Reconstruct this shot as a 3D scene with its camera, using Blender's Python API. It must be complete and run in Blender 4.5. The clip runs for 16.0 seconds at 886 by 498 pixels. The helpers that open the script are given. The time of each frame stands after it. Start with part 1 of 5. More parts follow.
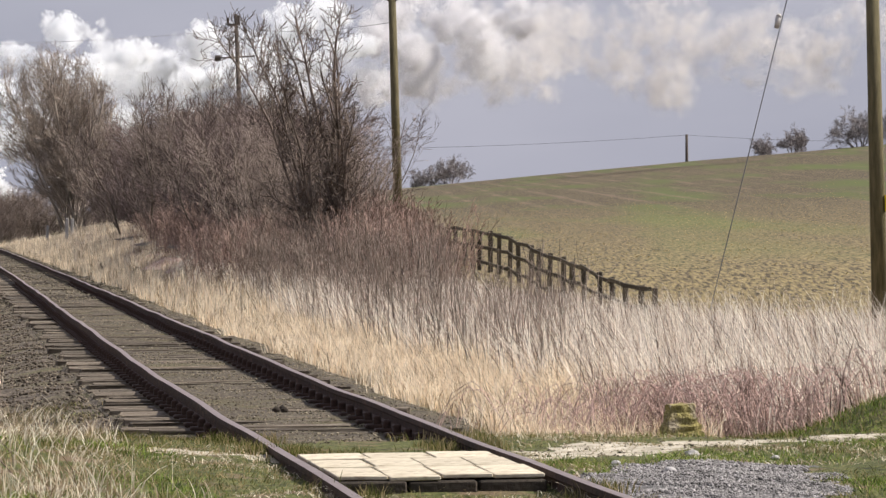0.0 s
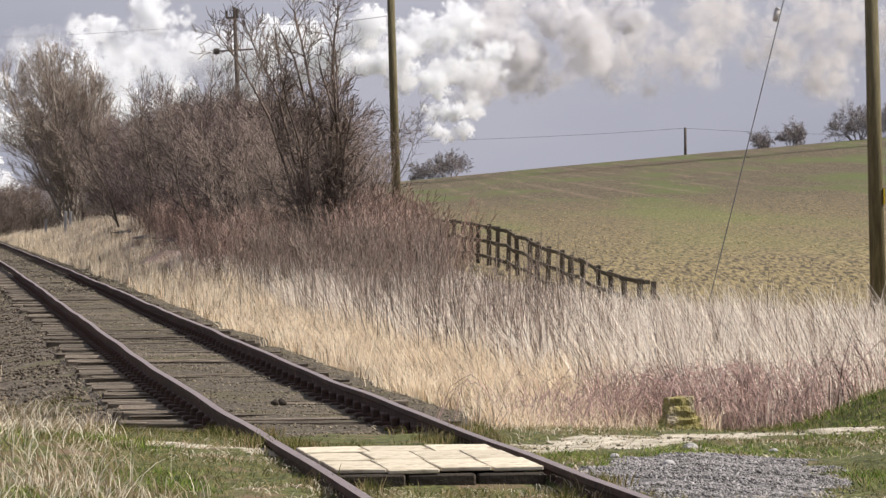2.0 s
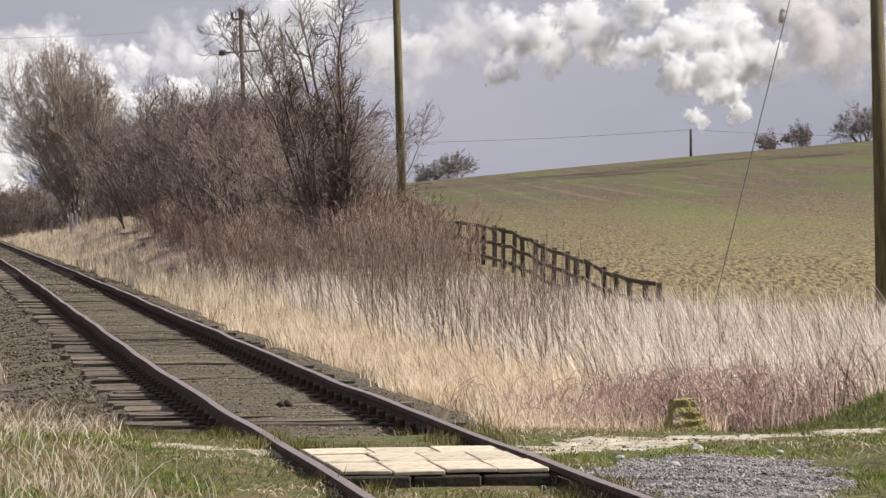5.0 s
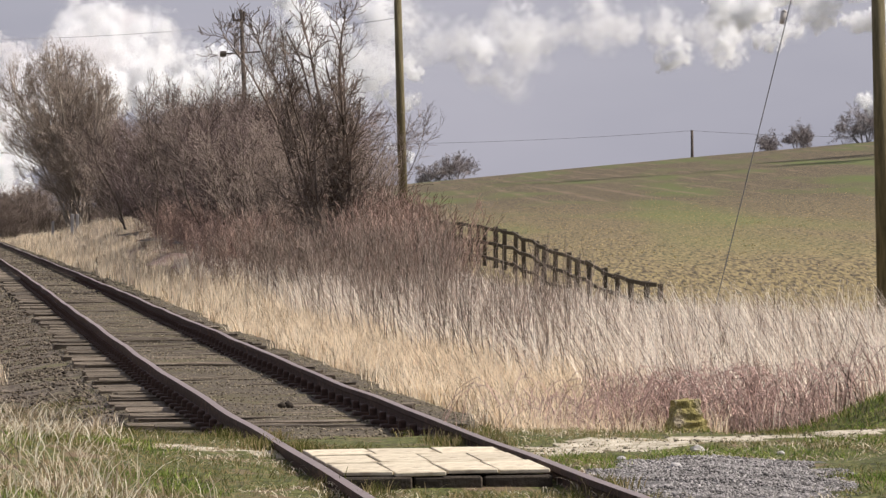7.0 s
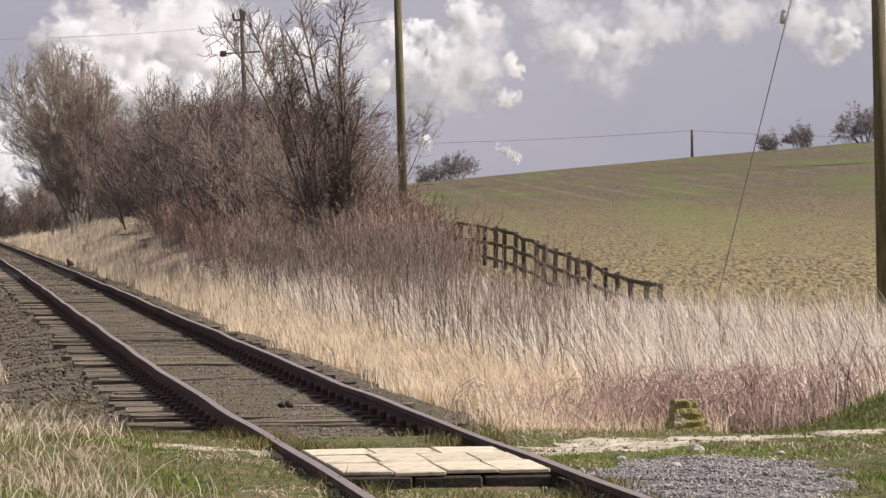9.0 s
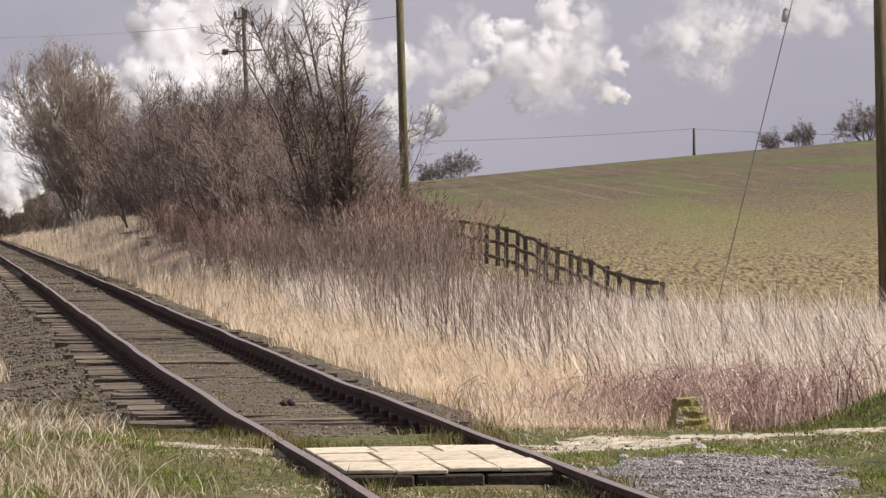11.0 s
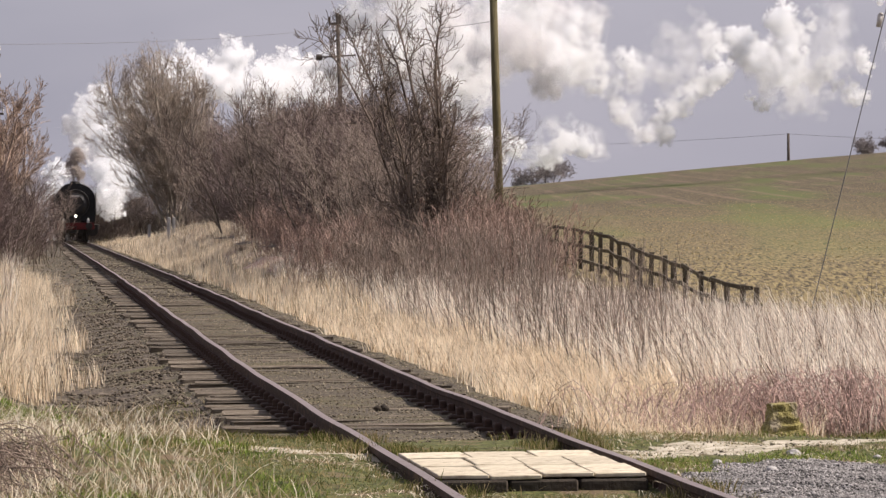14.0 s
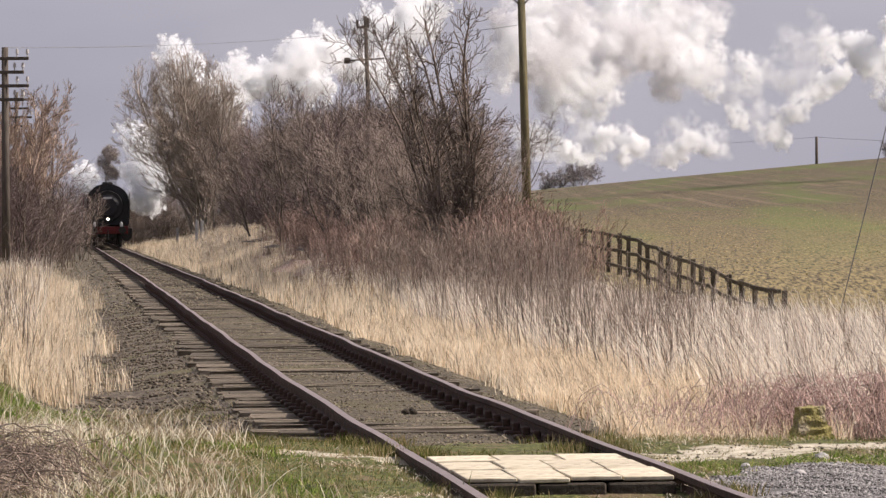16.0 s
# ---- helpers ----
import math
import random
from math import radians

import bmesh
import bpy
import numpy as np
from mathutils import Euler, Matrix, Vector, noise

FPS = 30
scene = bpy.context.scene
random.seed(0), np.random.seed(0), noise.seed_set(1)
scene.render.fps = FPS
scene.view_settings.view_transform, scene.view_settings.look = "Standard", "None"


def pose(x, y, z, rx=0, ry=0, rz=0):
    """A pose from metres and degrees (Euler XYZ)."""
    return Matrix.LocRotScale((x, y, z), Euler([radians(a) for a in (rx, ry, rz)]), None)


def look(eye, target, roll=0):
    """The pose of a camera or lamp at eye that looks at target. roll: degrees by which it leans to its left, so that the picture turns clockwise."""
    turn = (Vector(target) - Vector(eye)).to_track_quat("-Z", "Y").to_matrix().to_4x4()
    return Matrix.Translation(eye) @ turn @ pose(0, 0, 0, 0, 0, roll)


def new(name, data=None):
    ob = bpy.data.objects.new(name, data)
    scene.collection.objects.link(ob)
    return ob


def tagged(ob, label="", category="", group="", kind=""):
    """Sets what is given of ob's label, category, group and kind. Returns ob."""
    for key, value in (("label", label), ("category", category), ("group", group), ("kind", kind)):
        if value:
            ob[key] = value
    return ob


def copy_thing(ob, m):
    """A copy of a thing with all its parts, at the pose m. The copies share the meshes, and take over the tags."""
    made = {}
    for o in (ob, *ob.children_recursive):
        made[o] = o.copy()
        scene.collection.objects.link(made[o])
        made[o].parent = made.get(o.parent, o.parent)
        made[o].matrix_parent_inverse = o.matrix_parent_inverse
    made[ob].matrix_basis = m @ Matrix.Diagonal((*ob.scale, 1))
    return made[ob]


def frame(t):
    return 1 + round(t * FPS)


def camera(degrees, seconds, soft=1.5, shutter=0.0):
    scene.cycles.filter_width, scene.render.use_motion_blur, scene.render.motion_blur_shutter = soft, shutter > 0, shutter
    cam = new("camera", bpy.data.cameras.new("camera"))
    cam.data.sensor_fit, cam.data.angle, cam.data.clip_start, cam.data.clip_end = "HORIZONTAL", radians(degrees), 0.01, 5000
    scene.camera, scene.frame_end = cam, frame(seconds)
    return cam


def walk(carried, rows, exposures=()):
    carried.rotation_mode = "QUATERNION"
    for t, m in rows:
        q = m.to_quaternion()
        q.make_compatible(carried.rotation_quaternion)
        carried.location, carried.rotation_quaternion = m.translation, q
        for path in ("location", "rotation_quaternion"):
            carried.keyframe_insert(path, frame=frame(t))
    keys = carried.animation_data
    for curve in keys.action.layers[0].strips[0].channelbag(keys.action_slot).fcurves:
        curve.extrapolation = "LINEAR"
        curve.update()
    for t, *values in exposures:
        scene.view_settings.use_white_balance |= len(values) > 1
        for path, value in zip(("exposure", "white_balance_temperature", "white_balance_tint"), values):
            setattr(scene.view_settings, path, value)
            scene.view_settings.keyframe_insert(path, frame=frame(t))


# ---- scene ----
cam = camera(11.93, 16.0, soft=1.4)
EYE = (0.0, 0.0, 1.78)


def aim(yaw, pitch):
    """Tripod head: degrees of pan to the left and of tilt, with its constant lean."""
    return pose(*EYE, 90 + pitch, 0, yaw) @ pose(0, 0, 0, 0, 0, -0.6)


PAN = [(0.0, -0.073, -0.473), (0.5, -0.082, -0.520), (1.0, -0.107, -0.543), (1.5, -0.115, -0.555), (2.0, -0.091, -0.566),
       (2.5, -0.070, -0.557), (3.0, -0.047, -0.548), (3.5, -0.028, -0.548), (4.0, -0.016, -0.553), (6.5, -0.016, -0.531),
       (7.0, 0.0, -0.531), (7.5, 0.012, -0.543), (8.0, 0.005, -0.538), (8.5, 0.005, -0.538), (9.0, 0.0, -0.534),
       (11.2, 0.035, -0.565), (11.5, 0.107, -0.578), (12.0, 0.308, -0.573), (12.5, 0.557, -0.508), (13.0, 0.943, -0.496),
       (13.5, 1.110, -0.484), (14.0, 1.294, -0.473), (14.5, 1.409, -0.461), (15.0, 1.538, -0.461), (15.5, 1.630, -0.456),
       (16.0, 1.672, -0.424)]
walk(cam, [(t, aim(yaw, pitch)) for t, yaw, pitch in PAN], [(0.0, 0.55, 6250, 14), (3.0, 0.52, 6280, 14), (8.0, 0.48, 6430, 16), (12.5, 0.46, 6500, 18), (16.0, 0.52, 6500, 18)])

# ---- sky and sun ----
SUN_AZ, SUN_EL = radians(84), radians(42)      # to the right of the view
world = bpy.data.worlds.new("sky")
scene.world = world
world.use_nodes = True
wn, wl = world.node_tree.nodes, world.node_tree.links
wn.clear()
w_out = wn.new("ShaderNodeOutputWorld")
w_bg = wn.new("ShaderNodeBackground")
w_sky = wn.new("ShaderNodeTexSky")
w_sky.sky_type = "NISHITA"
w_sky.sun_disc = False
w_sky.sun_elevation, w_sky.sun_rotation = SUN_EL, SUN_AZ
w_sky.dust_density = 3.0
w_dim = wn.new("ShaderNodeMixRGB")
w_dim.blend_type = "MULTIPLY"
w_dim.inputs[0].default_value = 1.0
w_dim.inputs[2].default_value = (0.08, 0.08, 0.08, 1)
w_co = wn.new("ShaderNodeTexCoord")
w_map = wn.new("ShaderNodeMapping")
w_map.inputs["Scale"].default_value = (3, 3, 9)
w_noise = wn.new("ShaderNodeTexNoise")
w_noise.inputs["Scale"].default_value = 1.6
w_noise.inputs["Detail"].default_value = 5
w_ramp = wn.new("ShaderNodeValToRGB")
w_ramp.color_ramp.elements[0].position, w_ramp.color_ramp.elements[0].color = 0.35, (0.255, 0.264, 0.31, 1)
w_ramp.color_ramp.elements[1].position, w_ramp.color_ramp.elements[1].color = 0.7, (0.355, 0.355, 0.393, 1)
w_mix = wn.new("ShaderNodeMixRGB")
w_mix.inputs[0].default_value = 0.88
w_bg.inputs["Strength"].default_value = 1.0
wl.new(w_co.outputs["Generated"], w_map.inputs["Vector"])
wl.new(w_map.outputs["Vector"], w_noise.inputs["Vector"])
wl.new(w_noise.outputs["Fac"], w_ramp.inputs["Fac"])
wl.new(w_sky.outputs["Color"], w_dim.inputs[1])
wl.new(w_dim.outputs["Color"], w_mix.inputs[1])
wl.new(w_ramp.outputs["Color"], w_mix.inputs[2])
wl.new(w_mix.outputs["Color"], w_bg.inputs["Color"])
wl.new(w_bg.outputs["Background"], w_out.inputs["Surface"])

sun = new("sun", bpy.data.lights.new("sun", "SUN"))
sun.data.energy, sun.data.angle, sun.data.color = 4.9, radians(0.6), (1.0, 0.93, 0.80)
sun_dir = Vector((math.sin(SUN_AZ) * math.cos(SUN_EL), math.cos(SUN_AZ) * math.cos(SUN_EL), math.sin(SUN_EL)))
sun.matrix_world = look(sun_dir * 100, (0, 0, 0))



# ---- materials ----
def mat(name, colours, scale=8.0, rough=0.85, metal=0.0, bump=0.0, bump_scale=40.0, island=0.0, obrand=0.0, stretch=(1, 1, 1), detail=6.0, second=None):
    """colours: (position, rgb) stops over a noise; second: (rgb, scale, low, high) a patchy overlay; island / obrand: brightness spread piece by piece."""
    m = bpy.data.materials.new(name)
    m.use_nodes = True
    n, l = m.node_tree.nodes, m.node_tree.links
    b = n["Principled BSDF"]
    b.inputs["Roughness"].default_value, b.inputs["Metallic"].default_value = rough, metal
    b.inputs["Specular IOR Level"].default_value = 0.3
    co = n.new("ShaderNodeTexCoord")
    mp = n.new("ShaderNodeMapping")
    mp.inputs["Scale"].default_value = stretch
    l.new(co.outputs["Object"], mp.inputs["Vector"])
    nz = n.new("ShaderNodeTexNoise")
    nz.inputs["Scale"].default_value, nz.inputs["Detail"].default_value = scale, detail
    nz.inputs["Roughness"].default_value = 0.65
    l.new(mp.outputs["Vector"], nz.inputs["Vector"])
    rp = n.new("ShaderNodeValToRGB")
    el = rp.color_ramp.elements
    while len(el) < len(colours):
        el.new(0.5)
    for e, (p, c) in zip(el, colours):
        e.position, e.color = p, (*c, 1)
    l.new(nz.outputs["Fac"], rp.inputs["Fac"])
    col = rp.outputs["Color"]
    if second:
        rgb, sc, lo, hi = second
        n2 = n.new("ShaderNodeTexNoise")
        n2.inputs["Scale"].default_value, n2.inputs["Detail"].default_value = sc, 4
        l.new(mp.outputs["Vector"], n2.inputs["Vector"])
        mr = n.new("ShaderNodeMapRange")
        mr.inputs["From Min"].default_value, mr.inputs["From Max"].default_value = lo, hi
        l.new(n2.outputs["Fac"], mr.inputs["Value"])
        mx = n.new("ShaderNodeMixRGB")
        mx.inputs[2].default_value = (*rgb, 1)
        l.new(mr.outputs["Result"], mx.inputs[0])
        l.new(col, mx.inputs[1])
        col = mx.outputs["Color"]
    for amount, source in ((island, "ShaderNodeNewGeometry"), (obrand, "ShaderNodeObjectInfo")):
        if amount:
            g = n.new(source)
            ma = n.new("ShaderNodeMath")
            ma.operation = "MULTIPLY_ADD"
            ma.inputs[1].default_value, ma.inputs[2].default_value = 2 * amount, 1 - amount
            l.new(g.outputs["Random Per Island" if island and source.endswith("Geometry") else "Random"], ma.inputs[0])
            hs = n.new("ShaderNodeHueSaturation")
            l.new(ma.outputs[0], hs.inputs["Value"])
            l.new(col, hs.inputs["Color"])
            col = hs.outputs["Color"]
    l.new(col, b.inputs["Base Color"])
    if bump:
        bn = n.new("ShaderNodeTexNoise")
        bn.inputs["Scale"].default_value, bn.inputs["Detail"].default_value = bump_scale, 6
        l.new(mp.outputs["Vector"], bn.inputs["Vector"])
        bp = n.new("ShaderNodeBump")
        bp.inputs["Strength"].default_value, bp.inputs["Distance"].default_value = bump, 0.03
        l.new(bn.outputs["Fac"], bp.inputs["Height"])
        l.new(bp.outputs["Normal"], b.inputs["Normal"])
    return m


def field_mat():
    """Young corn in drill rows that run up the hill, with bare tramlines and straw left on the lower part."""
    m = mat("young_crop_field", [(0.40, (0.022, 0.017, 0.009)), (0.5, (0.075, 0.058, 0.032)), (0.60, (0.175, 0.136, 0.077))], 8.0, 0.95, bump=0.8, bump_scale=8.0, second=((0.078, 0.094, 0.024), 0.12, 0.48, 0.66), stretch=(1.0, 0.13, 1), detail=9)
    n, l = m.node_tree.nodes, m.node_tree.links
    b = n["Principled BSDF"]
    crop = b.inputs["Base Color"].links[0].from_socket
    co = n.new("ShaderNodeTexCoord")
    ax = n.new("ShaderNodeSeparateXYZ")
    l.new(co.outputs["Object"], ax.inputs[0])
    wob = n.new("ShaderNodeTexNoise")
    wob.inputs["Scale"].default_value = 0.012
    l.new(co.outputs["Object"], wob.inputs["Vector"])

    def maths(op, a, c, d=None):
        k = n.new("ShaderNodeMath")
        k.operation = op
        for i, v in enumerate((a, c, d)):
            if isinstance(v, (int, float)):
                k.inputs[i].default_value = v
            elif v is not None:
                l.new(v, k.inputs[i])
        return k.outputs[0]

    across = maths("MULTIPLY_ADD", wob.outputs["Fac"], 2.0, ax.outputs["X"])
    across = maths("MULTIPLY_ADD", ax.outputs["Y"], 0.0125, across)
    away = maths("PINGPONG", across, 1.9)
    line = n.new("ShaderNodeMapRange")
    line.inputs["From Min"].default_value, line.inputs["From Max"].default_value = 0.55, 0.1
    l.new(away, line.inputs["Value"])
    worn = n.new("ShaderNodeMixRGB")
    worn.inputs[2].default_value = (0.17, 0.122, 0.085, 1)
    upper = n.new("ShaderNodeMapRange")
    upper.inputs["From Min"].default_value, upper.inputs["From Max"].default_value, upper.inputs["To Max"].default_value = 180.0, 320.0, 0.75
    l.new(ax.outputs["Y"], upper.inputs["Value"])
    gaps = n.new("ShaderNodeTexNoise")
    gaps.inputs["Scale"].default_value, gaps.inputs["Detail"].default_value = 0.045, 4
    l.new(co.outputs["Object"], gaps.inputs["Vector"])
    bare = n.new("ShaderNodeMapRange")
    bare.inputs["From Min"].default_value, bare.inputs["From Max"].default_value = 0.42, 0.62
    l.new(gaps.outputs["Fac"], bare.inputs["Value"])
    l.new(maths("MULTIPLY", maths("MULTIPLY", line.outputs["Result"], upper.outputs["Result"]), bare.outputs["Result"]), worn.inputs[0])
    l.new(crop, worn.inputs[1])
    low = n.new("ShaderNodeMapRange")
    low.inputs["From Min"].default_value, low.inputs["From Max"].default_value = 290.0, 120.0
    l.new(ax.outputs["Y"], low.inputs["Value"])
    clods = n.new("ShaderNodeTexNoise")
    clods.inputs["Scale"].default_value, clods.inputs["Detail"].default_value = 9.5, 9
    rows = n.new("ShaderNodeMapping")
    rows.inputs["Scale"].default_value = (1.0, 0.13, 1.0)
    l.new(co.outputs["Object"], rows.inputs["Vector"])
    l.new(rows.outputs["Vector"], clods.inputs["Vector"])
    thick = n.new("ShaderNodeMapRange")
    thick.inputs["From Min"].default_value, thick.inputs["From Max"].default_value = 0.42, 0.63
    l.new(clods.outputs["Fac"], thick.inputs["Value"])
    straw = n.new("ShaderNodeMixRGB")
    straw.inputs[2].default_value = (0.265, 0.212, 0.1, 1)
    l.new(maths("MULTIPLY", low.outputs["Result"], thick.outputs["Result"]), straw.inputs[0])
    l.new(worn.outputs["Color"], straw.inputs[1])
    l.new(straw.outputs["Color"], b.inputs["Base Color"])
    return m


def blade_mat(name, stops, glow=0.35):
    """Grass: each blade takes its own colour of the ramp, and lets some light through."""
    m = bpy.data.materials.new(name)
    m.use_nodes = True
    n, l = m.node_tree.nodes, m.node_tree.links
    n.clear()
    out = n.new("ShaderNodeOutputMaterial")
    g = n.new("ShaderNodeNewGeometry")
    co = n.new("ShaderNodeTexCoord")
    nz = n.new("ShaderNodeTexNoise")
    nz.inputs["Scale"].default_value, nz.inputs["Detail"].default_value = 0.5, 3
    l.new(co.outputs["Object"], nz.inputs["Vector"])
    mx = n.new("ShaderNodeMath")
    mx.operation = "MULTIPLY_ADD"
    mx.inputs[1].default_value = 0.7
    ad = n.new("ShaderNodeMath")
    ad.operation = "MULTIPLY_ADD"
    ad.inputs[1].default_value, ad.inputs[2].default_value = 0.95, -0.36
    l.new(g.outputs["Random Per Island"], ad.inputs[0])
    l.new(nz.outputs["Fac"], mx.inputs[0])
    l.new(ad.outputs[0], mx.inputs[2])
    rp = n.new("ShaderNodeValToRGB")
    el = rp.color_ramp.elements
    while len(el) < len(stops):
        el.new(0.5)
    for e, (p, c) in zip(el, stops):
        e.position, e.color = p, (*c, 1)
    l.new(mx.outputs[0], rp.inputs["Fac"])
    d = n.new("ShaderNodeBsdfDiffuse")
    t = n.new("ShaderNodeBsdfTranslucent")
    mix = n.new("ShaderNodeMixShader")
    mix.inputs[0].default_value = glow
    for s in (d, t):
        l.new(rp.outputs["Color"], s.inputs["Color"])
    l.new(d.outputs[0], mix.inputs[1])
    l.new(t.outputs[0], mix.inputs[2])
    l.new(mix.outputs[0], out.inputs["Surface"])
    return m


def cloud_mat(name, colour):
    """Steam and smoke: fine droplets that scatter light to both sides."""
    m = bpy.data.materials.new(name)
    m.use_nodes = True
    n, l = m.node_tree.nodes, m.node_tree.links
    n.clear()
    out = n.new("ShaderNodeOutputMaterial")
    d = n.new("ShaderNodeBsdfDiffuse")
    t = n.new("ShaderNodeBsdfTranslucent")
    mix = n.new("ShaderNodeMixShader")
    mix.inputs[0].default_value = 0.5
    for s in (d, t):
        s.inputs["Color"].default_value = (*colour, 1)
    l.new(d.outputs[0], mix.inputs[1])
    l.new(t.outputs[0], mix.inputs[2])
    l.new(mix.outputs[0], out.inputs["Surface"])
    return m


def glow_mat(name, colour, strength):
    m = bpy.data.materials.new(name)
    m.use_nodes = True
    b = m.node_tree.nodes["Principled BSDF"]
    b.inputs["Base Color"].default_value = (*colour, 1)
    b.inputs["Emission Color"].default_value = (*colour, 1)
    b.inputs["Emission Strength"].default_value = strength
    return m


M_BALLAST = mat("ballast", [(0.34, (0.026, 0.021, 0.015)), (0.5, (0.083, 0.068, 0.049)), (0.66, (0.19, 0.162, 0.118))], 18, 0.95, bump=1.0, bump_scale=24, second=((0.10, 0.088, 0.04), 0.8, 0.5, 0.68))
M_SOIL = mat("verge_soil", [(0.3, (0.06, 0.047, 0.032)), (0.55, (0.14, 0.11, 0.075)), (0.75, (0.24, 0.20, 0.14))], 7, 0.95, bump=0.6, bump_scale=20, second=((0.085, 0.105, 0.03), 1.3, 0.5, 0.7))
M_TURF = mat("mossy_turf", [(0.34, (0.018, 0.018, 0.009)), (0.5, (0.072, 0.084, 0.022)), (0.66, (0.19, 0.18, 0.065))], 16, 0.95, bump=1.0, bump_scale=24, second=((0.155, 0.11, 0.07), 2.6, 0.54, 0.66))
M_FIELD = field_mat()
M_CINDER = mat("cindery_soil", [(0.36, (0.034, 0.027, 0.021)), (0.5, (0.085, 0.069, 0.053)), (0.64, (0.19, 0.158, 0.122))], 13, 0.95, bump=1.0, bump_scale=16, second=((0.10, 0.092, 0.042), 1.2, 0.52, 0.68), stretch=(1, 1, 1))
M_PATH = mat("worn_path", [(0.3, (0.22, 0.195, 0.145)), (0.5, (0.40, 0.36, 0.28)), (0.68, (0.58, 0.53, 0.43))], 7, 0.9, bump=0.4, bump_scale=25, second=((0.15, 0.135, 0.065), 2.6, 0.6, 0.72))
M_GRAVEL = mat("grey_gravel", [(0.3, (0.05, 0.048, 0.046)), (0.5, (0.12, 0.115, 0.112)), (0.7, (0.22, 0.212, 0.206))], 25, 0.9, bump=0.8, bump_scale=60)
M_STONE = mat("ballast_stone", [(0.3, (0.08, 0.068, 0.048)), (0.7, (0.27, 0.232, 0.17))], 6, 0.95, island=0.7)
M_CHIP = mat("grey_chipping", [(0.3, (0.13, 0.122, 0.118)), (0.7, (0.29, 0.277, 0.27))], 6, 0.9, island=0.75)
M_SLEEPER = mat("weathered_sleeper", [(0.3, (0.042, 0.033, 0.024)), (0.5, (0.11, 0.089, 0.067)), (0.68, (0.285, 0.243, 0.19))], 5, 0.9, bump=0.7, bump_scale=9, obrand=0.35, stretch=(0.6, 9, 4))
M_RAIL = mat("rusty_rail", [(0.3, (0.035, 0.021, 0.016)), (0.7, (0.09, 0.052, 0.038))], 9, 0.85, bump=0.3, second=((0.13, 0.075, 0.05), 3, 0.55, 0.7))
M_RAILTOP = mat("worn_rail_head", [(0.3, (0.20, 0.15, 0.135)), (0.7, (0.36, 0.295, 0.275))], 12, 0.42, metal=0.5)
M_BOARD = mat("pale_crossing_panel", [(0.3, (0.36, 0.305, 0.22)), (0.5, (0.54, 0.48, 0.365)), (0.75, (0.70, 0.64, 0.51))], 5, 0.8, bump=0.15, obrand=0.12, second=((0.25, 0.20, 0.14), 7, 0.54, 0.7))
M_TIMBER = mat("dark_timber", [(0.3, (0.02, 0.016, 0.012)), (0.7, (0.06, 0.048, 0.036))], 7, 0.9, bump=0.5)
M_POLE = mat("mossy_pole_wood", [(0.3, (0.075, 0.066, 0.033)), (0.55, (0.135, 0.115, 0.06)), (0.75, (0.20, 0.165, 0.095))], 3, 0.85, bump=0.4, stretch=(6, 6, 0.7))
M_GREYPOLE = mat("old_pole_wood", [(0.3, (0.055, 0.045, 0.038)), (0.7, (0.13, 0.108, 0.09))], 3, 0.9, bump=0.4, stretch=(6, 6, 0.7))
M_FENCE = mat("weathered_fence", [(0.3, (0.05, 0.043, 0.032)), (0.7, (0.135, 0.115, 0.085))], 4, 0.9, bump=0.4, obrand=0.3)
M_WIRE = mat("wire", [(0.3, (0.12, 0.12, 0.13)), (0.7, (0.2, 0.2, 0.21))], 4, 0.6)
M_INSUL = mat("insulator", [(0.3, (0.35, 0.33, 0.32)), (0.7, (0.5, 0.48, 0.46))], 4, 0.4)
M_BARK = mat("grey_bark", [(0.3, (0.09, 0.074, 0.058)), (0.7, (0.27, 0.225, 0.18))], 5, 0.95, island=0.4)
M_TWIG = mat("brown_twig", [(0.3, (0.105, 0.082, 0.069)), (0.7, (0.27, 0.215, 0.184))], 0.8, 0.9, island=0.5)
M_ASH = mat("grey_twig", [(0.3, (0.21, 0.17, 0.14)), (0.7, (0.46, 0.39, 0.33))], 0.5, 0.9, island=0.4)
M_PALEBARK = mat("pale_grey_bark", [(0.3, (0.24, 0.20, 0.165)), (0.7, (0.50, 0.44, 0.37))], 0.7, 0.9, island=0.3)
M_BROWN = mat("mid_brown_twig", [(0.3, (0.22, 0.155, 0.118)), (0.7, (0.44, 0.335, 0.265))], 0.5, 0.9, island=0.4)
M_REDTWIG = mat("red_brown_twig", [(0.3, (0.105, 0.076, 0.07)), (0.7, (0.255, 0.192, 0.176))], 0.6, 0.9, island=0.5)
M_BRAMBLE = mat("bramble_cane", [(0.3, (0.30, 0.19, 0.165)), (0.7, (0.64, 0.48, 0.425))], 1.0, 0.8, island=0.6)
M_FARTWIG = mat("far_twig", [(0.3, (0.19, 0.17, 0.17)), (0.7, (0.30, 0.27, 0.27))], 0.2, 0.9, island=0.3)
M_STRAW = blade_mat("straw_grass", [(0.08, (0.20, 0.15, 0.09)), (0.35, (0.80, 0.64, 0.455)), (0.72, (0.98, 0.875, 0.70))], 0.45)
M_PALE = blade_mat("pale_dead_stems", [(0.12, (0.10, 0.072, 0.056)), (0.28, (0.42, 0.33, 0.27)), (0.42, (0.68, 0.56, 0.46)), (0.6, (0.98, 0.92, 0.81))], 0.35)
M_SCRUB = mat("scrub_stem", [(0.3, (0.115, 0.085, 0.068)), (0.7, (0.37, 0.29, 0.238))], 1.4, 0.9, island=0.6)
